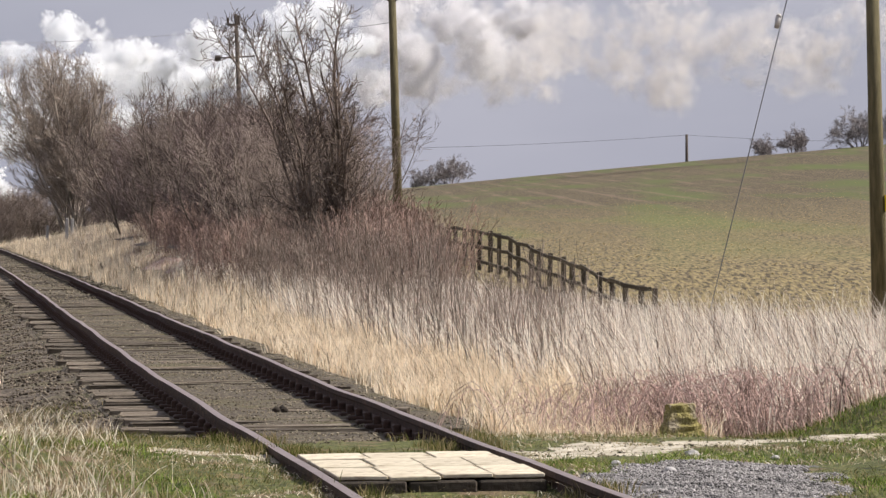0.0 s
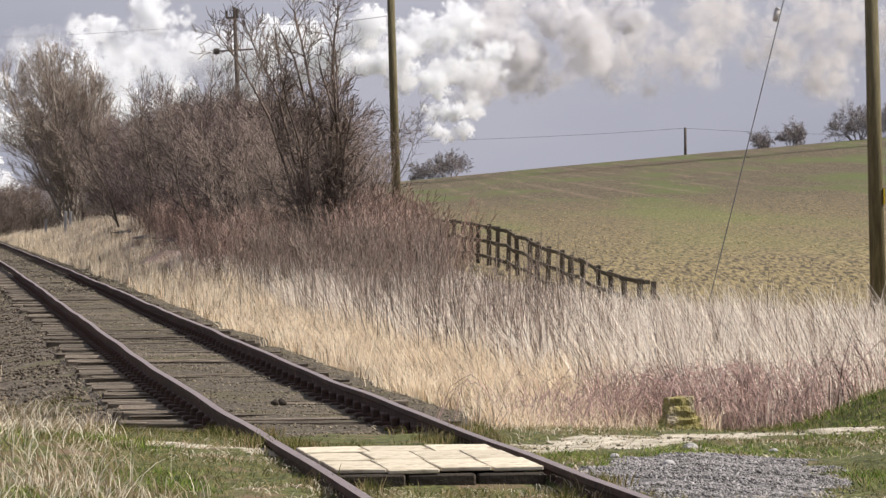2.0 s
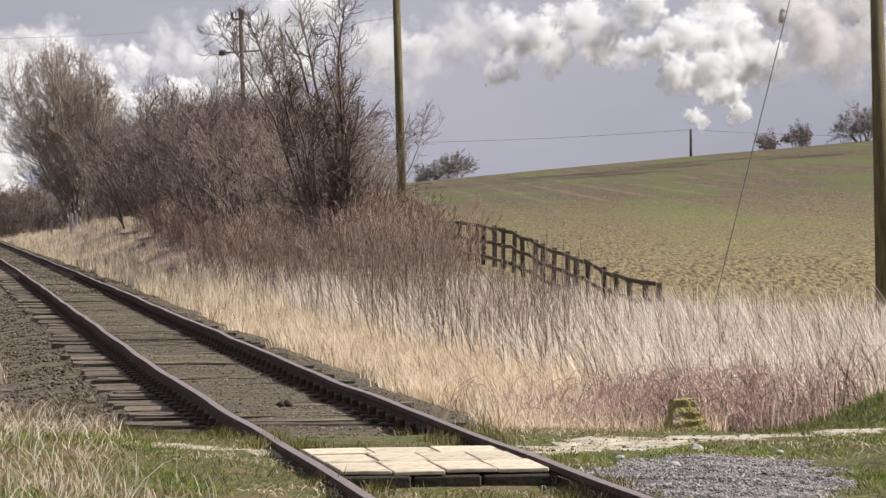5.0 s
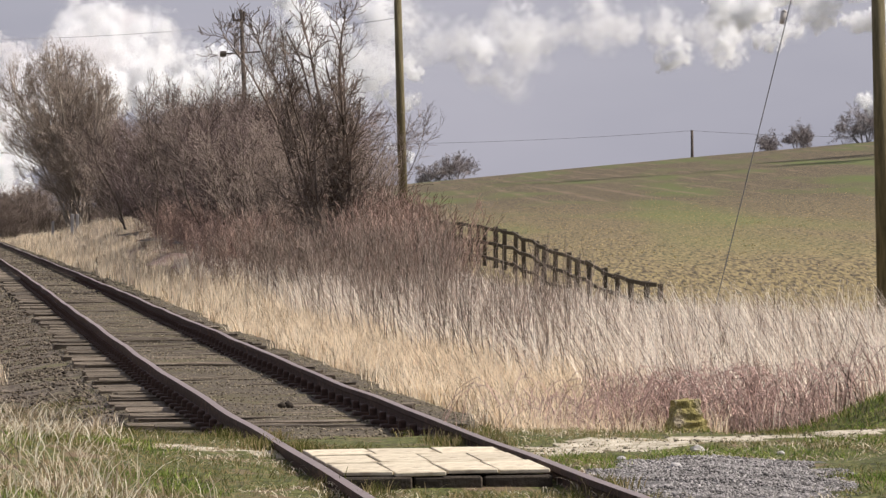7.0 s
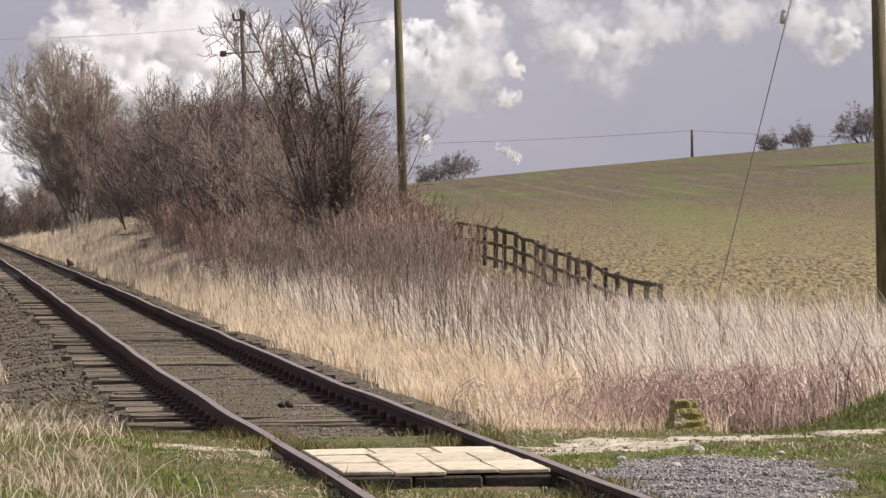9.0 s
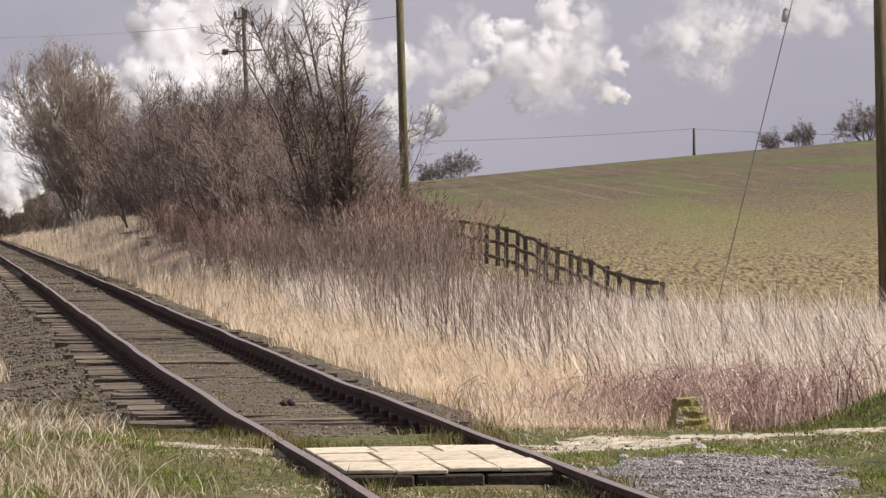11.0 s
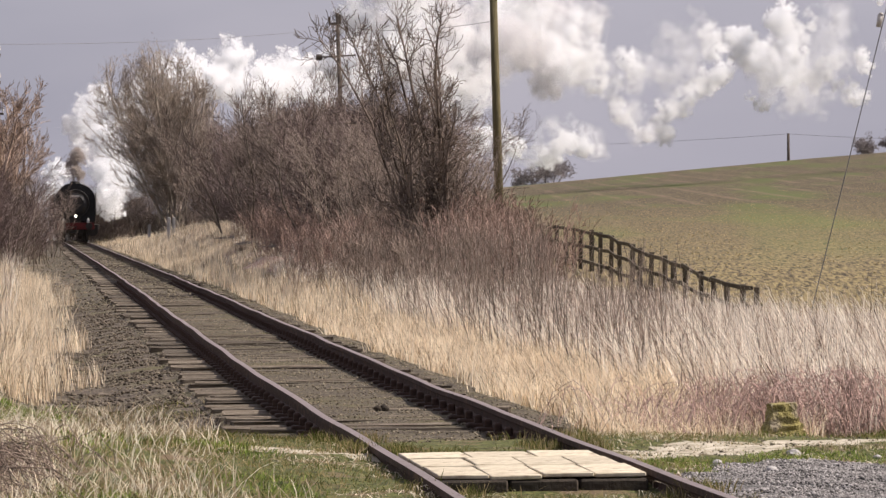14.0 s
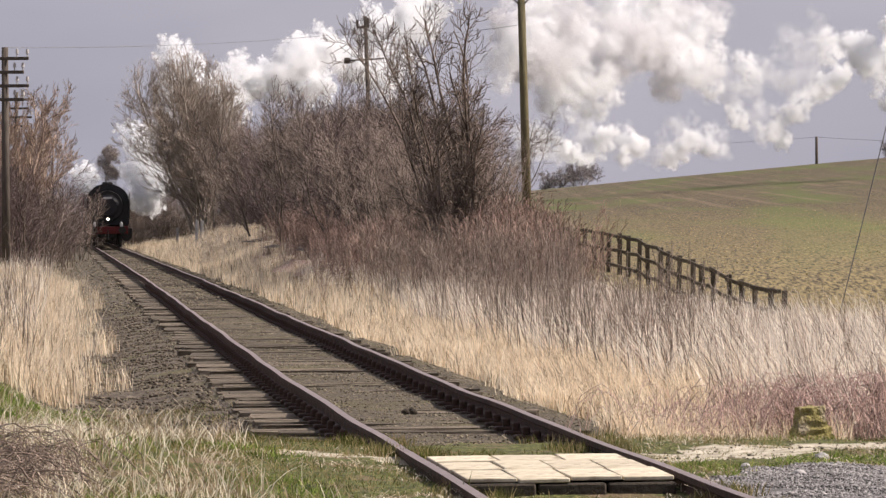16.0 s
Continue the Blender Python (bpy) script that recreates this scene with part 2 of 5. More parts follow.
M_SAPLING = mat("dull_sapling_bark", [(0.3, (0.10, 0.078, 0.064)), (0.7, (0.32, 0.26, 0.215))], 0.9, 0.9, island=0.7)
M_REDSCRUB = mat("reddish_scrub_stem", [(0.3, (0.155, 0.10, 0.082)), (0.7, (0.40, 0.288, 0.238))], 1.4, 0.9, island=0.6)
M_CLOD = mat("cinder_lump", [(0.3, (0.055, 0.044, 0.034)), (0.7, (0.16, 0.132, 0.10))], 6, 0.95, island=0.6)
M_HAW = mat("dark_thorn_twig", [(0.3, (0.075, 0.058, 0.047)), (0.7, (0.25, 0.20, 0.168))], 0.9, 0.9, island=0.5)
M_RUST = blade_mat("rusty_stems", [(0.1, (0.16, 0.10, 0.085)), (0.4, (0.36, 0.24, 0.205)), (0.75, (0.66, 0.52, 0.45))], 0.35)
M_GREEN = blade_mat("short_green_grass", [(0.12, (0.06, 0.068, 0.02)), (0.45, (0.135, 0.145, 0.042)), (0.62, (0.26, 0.225, 0.10)), (0.85, (0.40, 0.315, 0.18))])
M_LUSH = blade_mat("lush_green_grass", [(0.15, (0.055, 0.10, 0.018)), (0.5, (0.18, 0.265, 0.05)), (0.85, (0.37, 0.43, 0.13))])
M_BLEACH = blade_mat("bleached_grass", [(0.1, (0.22, 0.16, 0.10)), (0.4, (0.54, 0.44, 0.31)), (0.8, (0.92, 0.85, 0.70))], 0.45)
M_STUBBLE = blade_mat("field_tuft", [(0.15, (0.17, 0.14, 0.055)), (0.5, (0.31, 0.245, 0.12)), (0.8, (0.58, 0.46, 0.27))])
M_MOSS = mat("yellow_moss", [(0.3, (0.11, 0.09, 0.045)), (0.5, (0.27, 0.23, 0.08)), (0.7, (0.44, 0.38, 0.16))], 18, 0.95, bump=1.0, bump_scale=40, second=((0.33, 0.28, 0.2), 7, 0.48, 0.6))
M_BLACK = mat("black_paint", [(0.3, (0.010, 0.010, 0.012)), (0.7, (0.022, 0.021, 0.023))], 3, 0.42)
M_SOOT = mat("sooty_iron", [(0.3, (0.012, 0.011, 0.011)), (0.7, (0.03, 0.027, 0.026))], 3, 0.7)
M_FUR = mat("brown_fur", [(0.3, (0.05, 0.036, 0.026)), (0.7, (0.12, 0.09, 0.066))], 60, 0.95, bump=0.5, bump_scale=150)
M_RED = mat("red_buffer_beam", [(0.3, (0.07, 0.009, 0.009)), (0.7, (0.11, 0.014, 0.013))], 4, 0.7)
M_LAMPBODY = mat("white_lamp_body", [(0.3, (0.4, 0.4, 0.4)), (0.7, (0.55, 0.55, 0.54))], 5, 0.5)
M_COACH = mat("maroon_coach", [(0.3, (0.06, 0.012, 0.014)), (0.7, (0.085, 0.018, 0.02))], 2, 0.4)
M_GLASS = mat("dark_window", [(0.3, (0.02, 0.022, 0.025)), (0.7, (0.03, 0.032, 0.035))], 2, 0.1)
M_YELLOW = mat("yellow_plate", [(0.3, (0.7, 0.5, 0.03)), (0.7, (0.8, 0.6, 0.05))], 5, 0.6)
M_LAMP = glow_mat("lit_headlamp", (1.0, 0.87, 0.68), 9.0)
M_STEAM = cloud_mat("white_steam", (0.965, 0.975, 0.99))
M_THIN = cloud_mat("thin_steam", (0.93, 0.945, 0.97))
M_SMOKE = cloud_mat("brown_smoke", (0.86, 0.84, 0.835))
M_GREY = cloud_mat("grey_steam", (0.875, 0.87, 0.885))
M_DARKSMOKE = cloud_mat("dark_smoke", (0.50, 0.45, 0.42))


# ---- mesh helpers ----
def mesh_of(name, verts, faces, mats, smooth=False, index=None):
    me = bpy.data.meshes.new(name)
    me.from_pydata([tuple(v) for v in verts], [], [tuple(f) for f in faces])
    for m in (mats if isinstance(mats, (list, tuple)) else [mats]):
        me.materials.append(m)
    if index is not None:
        me.polygons.foreach_set("material_index", np.asarray(index, dtype=np.int32))
    if smooth:
        me.polygons.foreach_set("use_smooth", np.ones(len(me.polygons), dtype=bool))
    me.update()
    return me


def tri_mesh(name, verts, tris, material, smooth=False):
    """A large triangle mesh straight from arrays."""
    verts, tris = np.asarray(verts, dtype=np.float32), np.asarray(tris, dtype=np.int32)
    me = bpy.data.meshes.new(name)
    me.vertices.add(len(verts))
    me.vertices.foreach_set("co", verts.ravel())
    me.loops.add(tris.size)
    me.loops.foreach_set("vertex_index", tris.ravel())
    me.polygons.add(len(tris))
    me.polygons.foreach_set("loop_start", np.arange(0, tris.size, 3, dtype=np.int32))
    if smooth:
        me.polygons.foreach_set("use_smooth", np.ones(len(tris), dtype=bool))
    me.materials.append(material)
    me.update(calc_edges=True)
    me.validate()
    return me


def part(name, data, parent, m=None, label=""):
    ob = new(name, data)
    ob.parent = parent
    if m is not None:
        ob.matrix_basis = m
    if label:
        tagged(ob, label)
    return ob


def bm_mesh(name, bm, mats, smooth=False):
    me = bpy.data.meshes.new(name)
    bmesh.ops.recalc_face_normals(bm, faces=bm.faces)
    bm.to_mesh(me)
    bm.free()
    for m in (mats if isinstance(mats, (list, tuple)) else [mats]):
        me.materials.append(m)
    if smooth:
        for p in me.polygons:
            p.use_smooth = True
    return me


def add_box(bm, cx, cy, cz, sx, sy, sz, bevel=0.0, turn=None):
    r = bmesh.ops.create_cube(bm, size=1.0, matrix=(Matrix.Translation((cx, cy, cz)) @ (turn or Matrix()) @ Matrix.Diagonal((sx, sy, sz, 1))))
    if bevel:
        edges = list({e for v in r["verts"] for e in v.link_edges})
        bmesh.ops.bevel(bm, geom=edges, offset=bevel, segments=1, affect="EDGES")


def add_tube(bm, a, b, r0, r1=None, sides=12):
    a, b = Vector(a), Vector(b)
    q = (b - a).to_track_quat("Z", "Y").to_matrix().to_4x4()
    bmesh.ops.create_cone(bm, cap_ends=True, segments=sides, radius1=r0, radius2=r0 if r1 is None else r1, depth=(b - a).length,
                          matrix=Matrix.Translation((a + b) / 2) @ q)


def box_mesh(name, sx, sy, sz, material, bevel=0.0):
    bm = bmesh.new()
    add_box(bm, 0, 0, 0, sx, sy, sz, bevel)
    return bm_mesh(name, bm, material)


def tube_mesh(name, a, b, r0, r1, material, sides=12):
    bm = bmesh.new()
    add_tube(bm, a, b, r0, r1, sides)
    return bm_mesh(name, bm, material, True)


# ---- the line of the railway and the lie of the land ----
BEND_Y = [-60, 10, 23.5, 32, 42, 55, 80, 110, 150, 250, 400, 900]
BEND_X = [0.3, 0.11, 0.065, -0.015, -0.055, -0.06, 0.0, 0.05, 0.05, -0.03, -0.3, -6]
BEND_S = np.arange(-60.0, 900.0, 1.0)
BEND = np.convolve(np.pad(np.interp(BEND_S, BEND_Y, BEND_X), 6, mode="edge"), np.hanning(13) / np.hanning(13).sum(), "valid")
LEAN = 0.1202
TURN = math.atan(LEAN)


def line_x(y):
    """Centre of the track at the distance y ahead."""
    return 3.09 - LEAN * y + np.interp(y, BEND_S, BEND)


def ease(a, b, v):
    t = np.clip((v - a) / (b - a), 0, 1)
    return t * t * (3 - 2 * t)


def wave(x, y, k, s):
    return np.sin(x * k + s) * np.cos(y * k * 0.83 + 1.7 * s) + 0.5 * np.sin(x * k * 2.3 + y * k * 1.9 + s)


def dip(y):
    """How far the rails wander up and down."""
    return 0.005 * np.sin(y * 0.55) + 0.003 * np.sin(y * 1.31 + 1) + 0.007 * np.sin(y * 0.21 + 2)


def land(x, y):
    """Height of the ground."""
    x, y = np.asarray(x, float), np.asarray(y, float)
    o = (x - line_x(y)) / math.sqrt(1 + LEAN * LEAN)
    rough = 0.02 * wave(x, y, 1.9, 0.4) + 0.012 * wave(x, y, 5.1, 2.0)
    bed = np.where(np.abs(o) < 0.66, -0.002 + 0.8 * rough, -0.045)
    left = -0.075 - 0.13 * ease(-1.4, -2.4, o) + 0.16 * ease(-2.6, -4.2, o) + 0.35 * ease(-5, -12, o) + rough + 0.016 * wave(x, y, 3.7, 1.1) * ease(-1.4, -1.7, o)
    right = -0.03 - 0.16 * ease(1.35, 2.1, o) + 0.10 * ease(2.2, 3.6, o) + rough
    # the side falls away to the field beyond the verge, most where the fence starts
    right = right + 1.2 * ease(2.8, 6.5, o) * ease(66, 120, y) * ease(12.5, 8.0, o) * (1 - 0.9 * ease(225, 300, y))
    away = np.interp(y, [0, 30, 46, 80, 98, 104, 108, 115, 122, 130, 137, 170, 230], [0, 0, -0.12, -0.85, -1.2, -1.07, -0.78, -0.5, -0.1, 0.08, 0.13, 0.2, 0.3])
    right = right + (away + 0.1) * ease(5, 12, o) * (y > 34)
    side = np.where(o < 0, left, right)
    z = side + (bed - side) * np.where(o < 0, ease(-1.42, -1.34, o), ease(1.5, 1.32, o))
    # the crossing: made up nearly to the rail heads
    cross = ease(19, 22.0, y) * ease(33.5, 31.2, y)
    made = np.where(np.abs(o) < 0.68, 0.085 - 0.02 * ease(26.1, 25.7, y), 0.115) + 0.7 * rough + 0.005 * wave(x, y, 8.3, 0.9)
    z = z + (made - z) * cross * ease(-6, -4, o) * np.where(np.abs(o) < 0.68, 1, 1)
    # rising bank at the end of the path, gravel heap
    z = z + 0.40 * np.exp(-((x - 3.75) / 0.65) ** 2 - ((y - 34.0) / 0.9) ** 2)
    z = z + 0.04 * np.exp(-((x - 1.7) / 0.6) ** 2 - ((y - 25.8) / 1.5) ** 2)
    z = z + 0.12 * np.exp(-((x - 3.3) / 0.6) ** 2 - ((y - 27.0) / 1.6) ** 2)
    z = z + 0.22 * np.exp(-((x + 3.6) / 1.6) ** 2 - ((y - 27.5) / 3.2) ** 2)
    z = z + 0.42 * ease(-2.9, -4.4, o) * ease(32, 38.5, y) * ease(54, 44, y)
    # the hill
    xb = x * 640 / np.maximum(y, 640)
    brow = np.clip(6.9 + 0.08 * (xb - 8), 4.0, 22) - 3.0 * ease(10, -120, xb)
    climb = np.clip((y - 115) / 525, 0, 1) ** 1.08
    far = 1 - 0.9 * ease(650, 1050, y)
    hill = (brow - away) * climb * far
    z = z + hill * ease(10, 22, o) * (y > 100) + 0.05 * wave(x, y, 0.11, 1.0) * ease(20, 60, o) * (y > 100)
    return z


def bank_edge(x, y):
    """How far the green turf reaches on the near side of the line."""
    return 40.5 + 3.6 * np.clip(line_x(y) - x - 2.8, 0, 2.5) + 0.8 * wave(x, y, 1.1, 0.4)


def heap(x, y, o):
    """Where the grey chippings lie."""
    return (((x - 1.68) / 0.78) ** 2 + ((y - 25.9) / 2.1) ** 2 < 1 + 0.3 * wave(x, y, 2.3, 0.5) + 0.12 * wave(x, y, 7.0, 1.5)) & (o > 0.9)


def grid_land():
    ys = np.concatenate([np.arange(-60, 14, 6.0), np.arange(14, 42, 0.2), np.arange(42, 90, 0.5), np.arange(90, 300, 2.5), np.geomspace(300, 900, 60), np.geomspace(930, 4800, 24)])
    a = np.concatenate([np.arange(0, 1.3, 0.325), np.arange(1.3, 1.56, 0.04), np.arange(1.6, 6, 0.2), np.arange(6, 30, 1.0), np.geomspace(30, 3500, 60)])
    os_ = np.concatenate([-a[:0:-1], a])
    yy, oo = np.meshgrid(ys, os_, indexing="ij")
    xx = line_x(yy) + oo
    zz = land(xx, yy)
    n, m = len(ys), len(os_)
    verts = np.stack([xx, yy, zz], -1).reshape(-1, 3)
    i, j = np.meshgrid(np.arange(n - 1), np.arange(m - 1), indexing="ij")
    k = (i * m + j).ravel()
    faces = np.stack([k, k + 1, k + m + 1, k + m], -1)
    cx, cy = xx[:-1, :-1].ravel() + 0.1, 0.5 * (yy[:-1, :-1] + yy[1:, 1:]).ravel()
    co = 0.5 * (oo[:-1, :-1] + oo[1:, 1:]).ravel()
    wob = 0.25 * wave(cx, cy, 1.3, 0.7) + 0.12 * wave(cx, cy, 4.0, 0.2)
    idx = np.full(len(cx), 1)
    idx[(co > -2.9 + wob) & (co < 2.0 + wob)] = 0
    idx[(co > 9.5 + wob) & (cy > 74)] = 2
    idx[(co > -3.2 + wob) & (co < -1.38)] = 6
    idx[(co > 40) | (co < -60)] = 2
    cross = (cy > 22 + wob) & (cy < 32.5 + 0.5 * wob) & (np.abs(co) < 7)
    idx[cross | ((cy > 22) & (cy < bank_edge(cx, cy) + 1) & (co < -2.5 + wob) & (co > -8))] = 3
    idx[(cy < 22) & (np.abs(co) < 20)] = 3
    idx[(cx > 2.7) & (cx < 5) & (cy > 32) & (cy < 35.3)] = 3
    way = 29.2 + 0.85 * (cx - 0.64)
    way = np.where(co < 0, 28.9 - 0.35 * (cx + 1.2), way)
    half = np.where(co < 0, 0.45, 0.72 - 0.17 * np.clip(cx - 1.0, 0, 2.2))
    idx[(np.abs(cy - way + 0.5 * wob) < half) & (((co > 0.7) & (cx < 7)) | ((co < -0.78) & (co > -1.9 + wob)))] = 4
    idx[heap(cx, cy, co)] = 5
    ob = new("ground", mesh_of("ground", verts, faces, [M_BALLAST, M_SOIL, M_FIELD, M_TURF, M_PATH, M_GRAVEL, M_CINDER], True, idx))
    return tagged(ob, "ballast, grassy verges and a rising young crop field", "ground", kind="structure")


grid_land()


# ---- scattered small stuff ----
def blades(name, xs, ys, height, width, lean, material, label, category, wind=(0.0, 0.0), droop=0.2, tuft=1, steps=2, spread=0.06):
    """Bent, tapering blades rooted on the ground, singly or in tufts. height: one number, or one for each blade."""
    n = len(xs)
    rng = np.random.default_rng(len(name) * 131 + n)
    height = np.broadcast_to(np.asarray(height, float), (n,))
    h = height * (0.55 + 0.6 * rng.random(n))
    a = rng.random(n) * 2 * np.pi
    bend = lean * (0.3 + rng.random(n))
    dx, dy = np.cos(a) * bend + wind[0], np.sin(a) * bend + wind[1]
    if tuft > 1:
        # blades of one tuft share its root and much of its lean
        k = (np.arange(n) // tuft) * tuft
        xs = xs[k] + rng.normal(0, 1, n) * spread
        ys = ys[k] + rng.normal(0, 1, n) * spread * 1.5
        dx, dy = 0.6 * dx + 0.55 * dx[k], 0.6 * dy + 0.55 * dy[k]
        h = (0.55 * h + 0.45 * h[k]) * (0.65 + 0.5 * rng.random(n)[k])
    dx, dy = dx * h, dy * h
    z0 = land(xs, ys) - 0.02
    f = (rng.random(n) - 0.5) * 3.0
    w = width * (0.6 + 0.8 * rng.random(n))
    side = np.stack([np.cos(f) * w / 2, np.sin(f) * w / 2, 0 * w], -1)
    root = np.stack([xs, ys, z0], -1)
    rows = []
    for i in range(steps):
        t = i / steps
        p = root + np.stack([dx * t ** 1.7, dy * t ** 1.7, h * (t - droop * t * t)], -1)
        rows += [p - side * (1 - 0.35 * t), p + side * (1 - 0.35 * t)]
    rows.append(root + np.stack([dx, dy, h * (1 - droop)], -1))
    v = np.stack(rows, 1).reshape(-1, 3)
    m = 2 * steps + 1
    k = np.arange(n)[:, None] * m
    t = []
    for i in range(steps - 1):
        t += [k + [2 * i, 2 * i + 1, 2 * i + 3], k + [2 * i, 2 * i + 3, 2 * i + 2]]
    t.append(k + [m - 3, m - 2, m - 1])
    ob = new(name, tri_mesh(name, v, np.concatenate(t), material))
    return tagged(ob, label, category, kind="stuff")


def scatter(n, y0, y1, inside, seed, power=1.0, x0=-60.0, x1=40.0, offset=True):
    """n places ahead between y0 and y1 for which inside(x, y, o) holds; x0..x1 are offsets from the track if offset is set."""
    rng = np.random.default_rng(seed)
    xs, ys, got = [], [], 0
    while got < n:
        y = y0 + (y1 - y0) * rng.random(n) ** power
        o = x0 + (x1 - x0) * rng.random(n)
        x = line_x(y) + o if offset else o
        ok = inside(x, y, x - line_x(y), rng.random(n))
        xs.append(x[ok]), ys.append(y[ok])
        got += int(ok.sum())
    return np.concatenate(xs)[:n], np.concatenate(ys)[:n]


def stones(name, xs, ys, size, material, label, category):
    n = len(xs)
    rng = np.random.default_rng(n)
    octa = np.array([(1, 0, 0), (-1, 0, 0), (0, 1, 0), (0, -1, 0), (0, 0, 1), (0, 0, -1)], float)
    tri = np.array([(0, 2, 4), (2, 1, 4), (1, 3, 4), (3, 0, 4), (2, 0, 5), (1, 2, 5), (3, 1, 5), (0, 3, 5)])
    s = size * (0.5 + rng.random((n, 1, 1)) ** 2 * 1.2)
    v = octa[None] * (0.6 + 0.7 * rng.random((n, 6, 1))) * s * np.array([1, 1, 0.7])
    a = rng.random(n) * 6.28
    c, d = np.cos(a)[:, None], np.sin(a)[:, None]
    v = np.stack([v[:, :, 0] * c - v[:, :, 1] * d, v[:, :, 0] * d + v[:, :, 1] * c, v[:, :, 2]], -1)
    v += np.stack([xs, ys, land(xs, ys) + size * 0.25], -1)[:, None, :]
    t = (np.arange(n)[:, None, None] * 6 + tri[None]).reshape(-1, 3)
    return tagged(new(name, tri_mesh(name, v.reshape(-1, 3), t, material)), label, category, kind="stuff")


# ---- the track ----
def rail_mesh(side, y0, y1):
    prof = [(-0.032, 0.18), (0.032, 0.18), (0.032, 0.14), (0.011, 0.125), (0.011, 0.075), (0.034, 0.06), (0.034, 0.035), (-0.034, 0.035), (-0.034, 0.06), (-0.011, 0.075), (-0.011, 0.125), (-0.032, 0.14)]
    ys = np.concatenate([np.arange(y0, 120, 0.6), np.arange(120, y1, 3.0)])
    verts, faces, idx = [], [], []
    k = len(prof)
    for i, y in enumerate(ys):
        c = line_x(y) + side * 0.735 + 0.006 * math.sin(y * 0.9 + side)
        dz = float(dip(y + 2 * side))
        for px, pz in prof:
            verts.append((c + px, y + 0.12 * px, pz + dz))
        if i:
            for j in range(k):
                a, b = (i - 1) * k + j, (i - 1) * k + (j + 1) % k
                faces.append((a, b, b + k, a + k))
                idx.append(1 if j == 0 else 0)
    return mesh_of("rail", verts, faces, [M_RAIL, M_RAILTOP], False, idx)


def build_track():
    track = tagged(new("railway_track"), "rusty single railway track on old wooden sleepers in ballast", "railway track")
    for side in (-1, 1):
        part("rail", rail_mesh(side, 12, 640), track, None, "rusty rail with a bright worn head")
    rng = random.Random(5)
    shapes = []
    for k in range(6):
        bm = bmesh.new()
        add_box(bm, 0, 0, -0.055, 2.62 + rng.uniform(-0.12, 0.08), 0.22 + rng.uniform(-0.03, 0.02), 0.13, 0.014)
        for v in bm.verts:
            v.co += Vector((rng.uniform(-0.05, 0.03), rng.uniform(-0.02, 0.02), rng.uniform(-0.016, 0.012)))
        shapes.append(bm_mesh("sleeper", bm, M_SLEEPER))
    bm = bmesh.new()
    for dx, sx, h in ((0.0, 0.36, 0.04), (-0.08, 0.06, 0.108), (0.08, 0.06, 0.108)):
        add_box(bm, dx, 0, h / 2, sx, 0.17 if dx == 0 else 0.10, h, 0.012)
    add_tube(bm, (0.06, -0.11, 0.085), (0.06, 0.11, 0.085), 0.025, 0.028, 6)
    chair = bm_mesh("rail_chair", bm, M_RAIL)
    far = bmesh.new()
    y, n = 13.0, 0
    while y < 640:
        buried = 24.6 < y < 31.9
        if not buried:
            dz = float(dip(y))
            m = pose(float(line_x(y)) + rng.uniform(-0.12, 0.07), y, dz + rng.uniform(-0.016, 0.008), 0, rng.uniform(-0.5, 0.5), math.degrees(TURN) + rng.uniform(-2.2, 2.2))
            if n < 300:
                part("sleeper", shapes[n % 6], track, m)
            else:
                add_box(far, float(line_x(y)), y, dz - 0.055, 2.62, 0.25, 0.13, 0, Matrix.Rotation(TURN, 4, "Z"))
            if n < 140:
                for side in (-1, 1):
                    part("rail_chair", chair, track, pose(float(line_x(y + 0.0883 * side)) + side * 0.735, y + 0.0883 * side, float(dip(y + 2 * side)), 0, 0, math.degrees(TURN)))
        n += 1
        y += 0.715
    tagged(part("far_sleepers", bm_mesh("far_sleepers", far, M_SLEEPER), track), "far wooden sleepers", kind="stuff")
    return track


build_track()


def build_crossing():
    """Panels of the foot crossing between the rails."""
    thing = tagged(new("crossing_deck"), "pale worn crossing panels on dark timbers between the rails", "level crossing")
    rng = random.Random(9)
    turn = math.degrees(TURN)
    rows = [(26.42, 1.04, 4, 0.0), (27.4, 0.86, 4, 0.1), (28.2, 0.68, 3, 0.0)]
    for r, (y, dep, n, shift) in enumerate(rows):
        edges = [-0.65] + [-0.65 + 1.3 * (c + shift) / n for c in range(1, n)] + [0.65]
        for c in range(n):
            w, x = edges[c + 1] - edges[c], 0.5 * (edges[c] + edges[c + 1])
            cut = rng.uniform(0.0, 0.14) if r == 0 else 0.0
            data = box_mesh("panel", w - 0.012, dep - 0.02 - cut, 0.026, M_BOARD, 0.005)
            part("panel", data, thing, pose(float(line_x(y)) + x * math.cos(TURN), y + x * LEAN + cut / 2, 0.168 + rng.uniform(-0.004, 0.004), rng.uniform(-0.4, 0.4), rng.uniform(-0.7, 0.7), turn))
    for k, y in enumerate((25.96, 26.85, 28.3)):
        for c in range(3):
            x = -0.43 + 0.43 * c
            part("bearer", box_mesh("bearer", 0.42, 0.16, 0.13, M_TIMBER, 0.01), thing,
                 pose(float(line_x(y)) + x, y + x * LEAN + 0.03 * c * (k == 0), 0.085 - 0.004 * c * (k == 0), 0, 0, turn), "dark timber bearer")
    return thing


build_crossing()


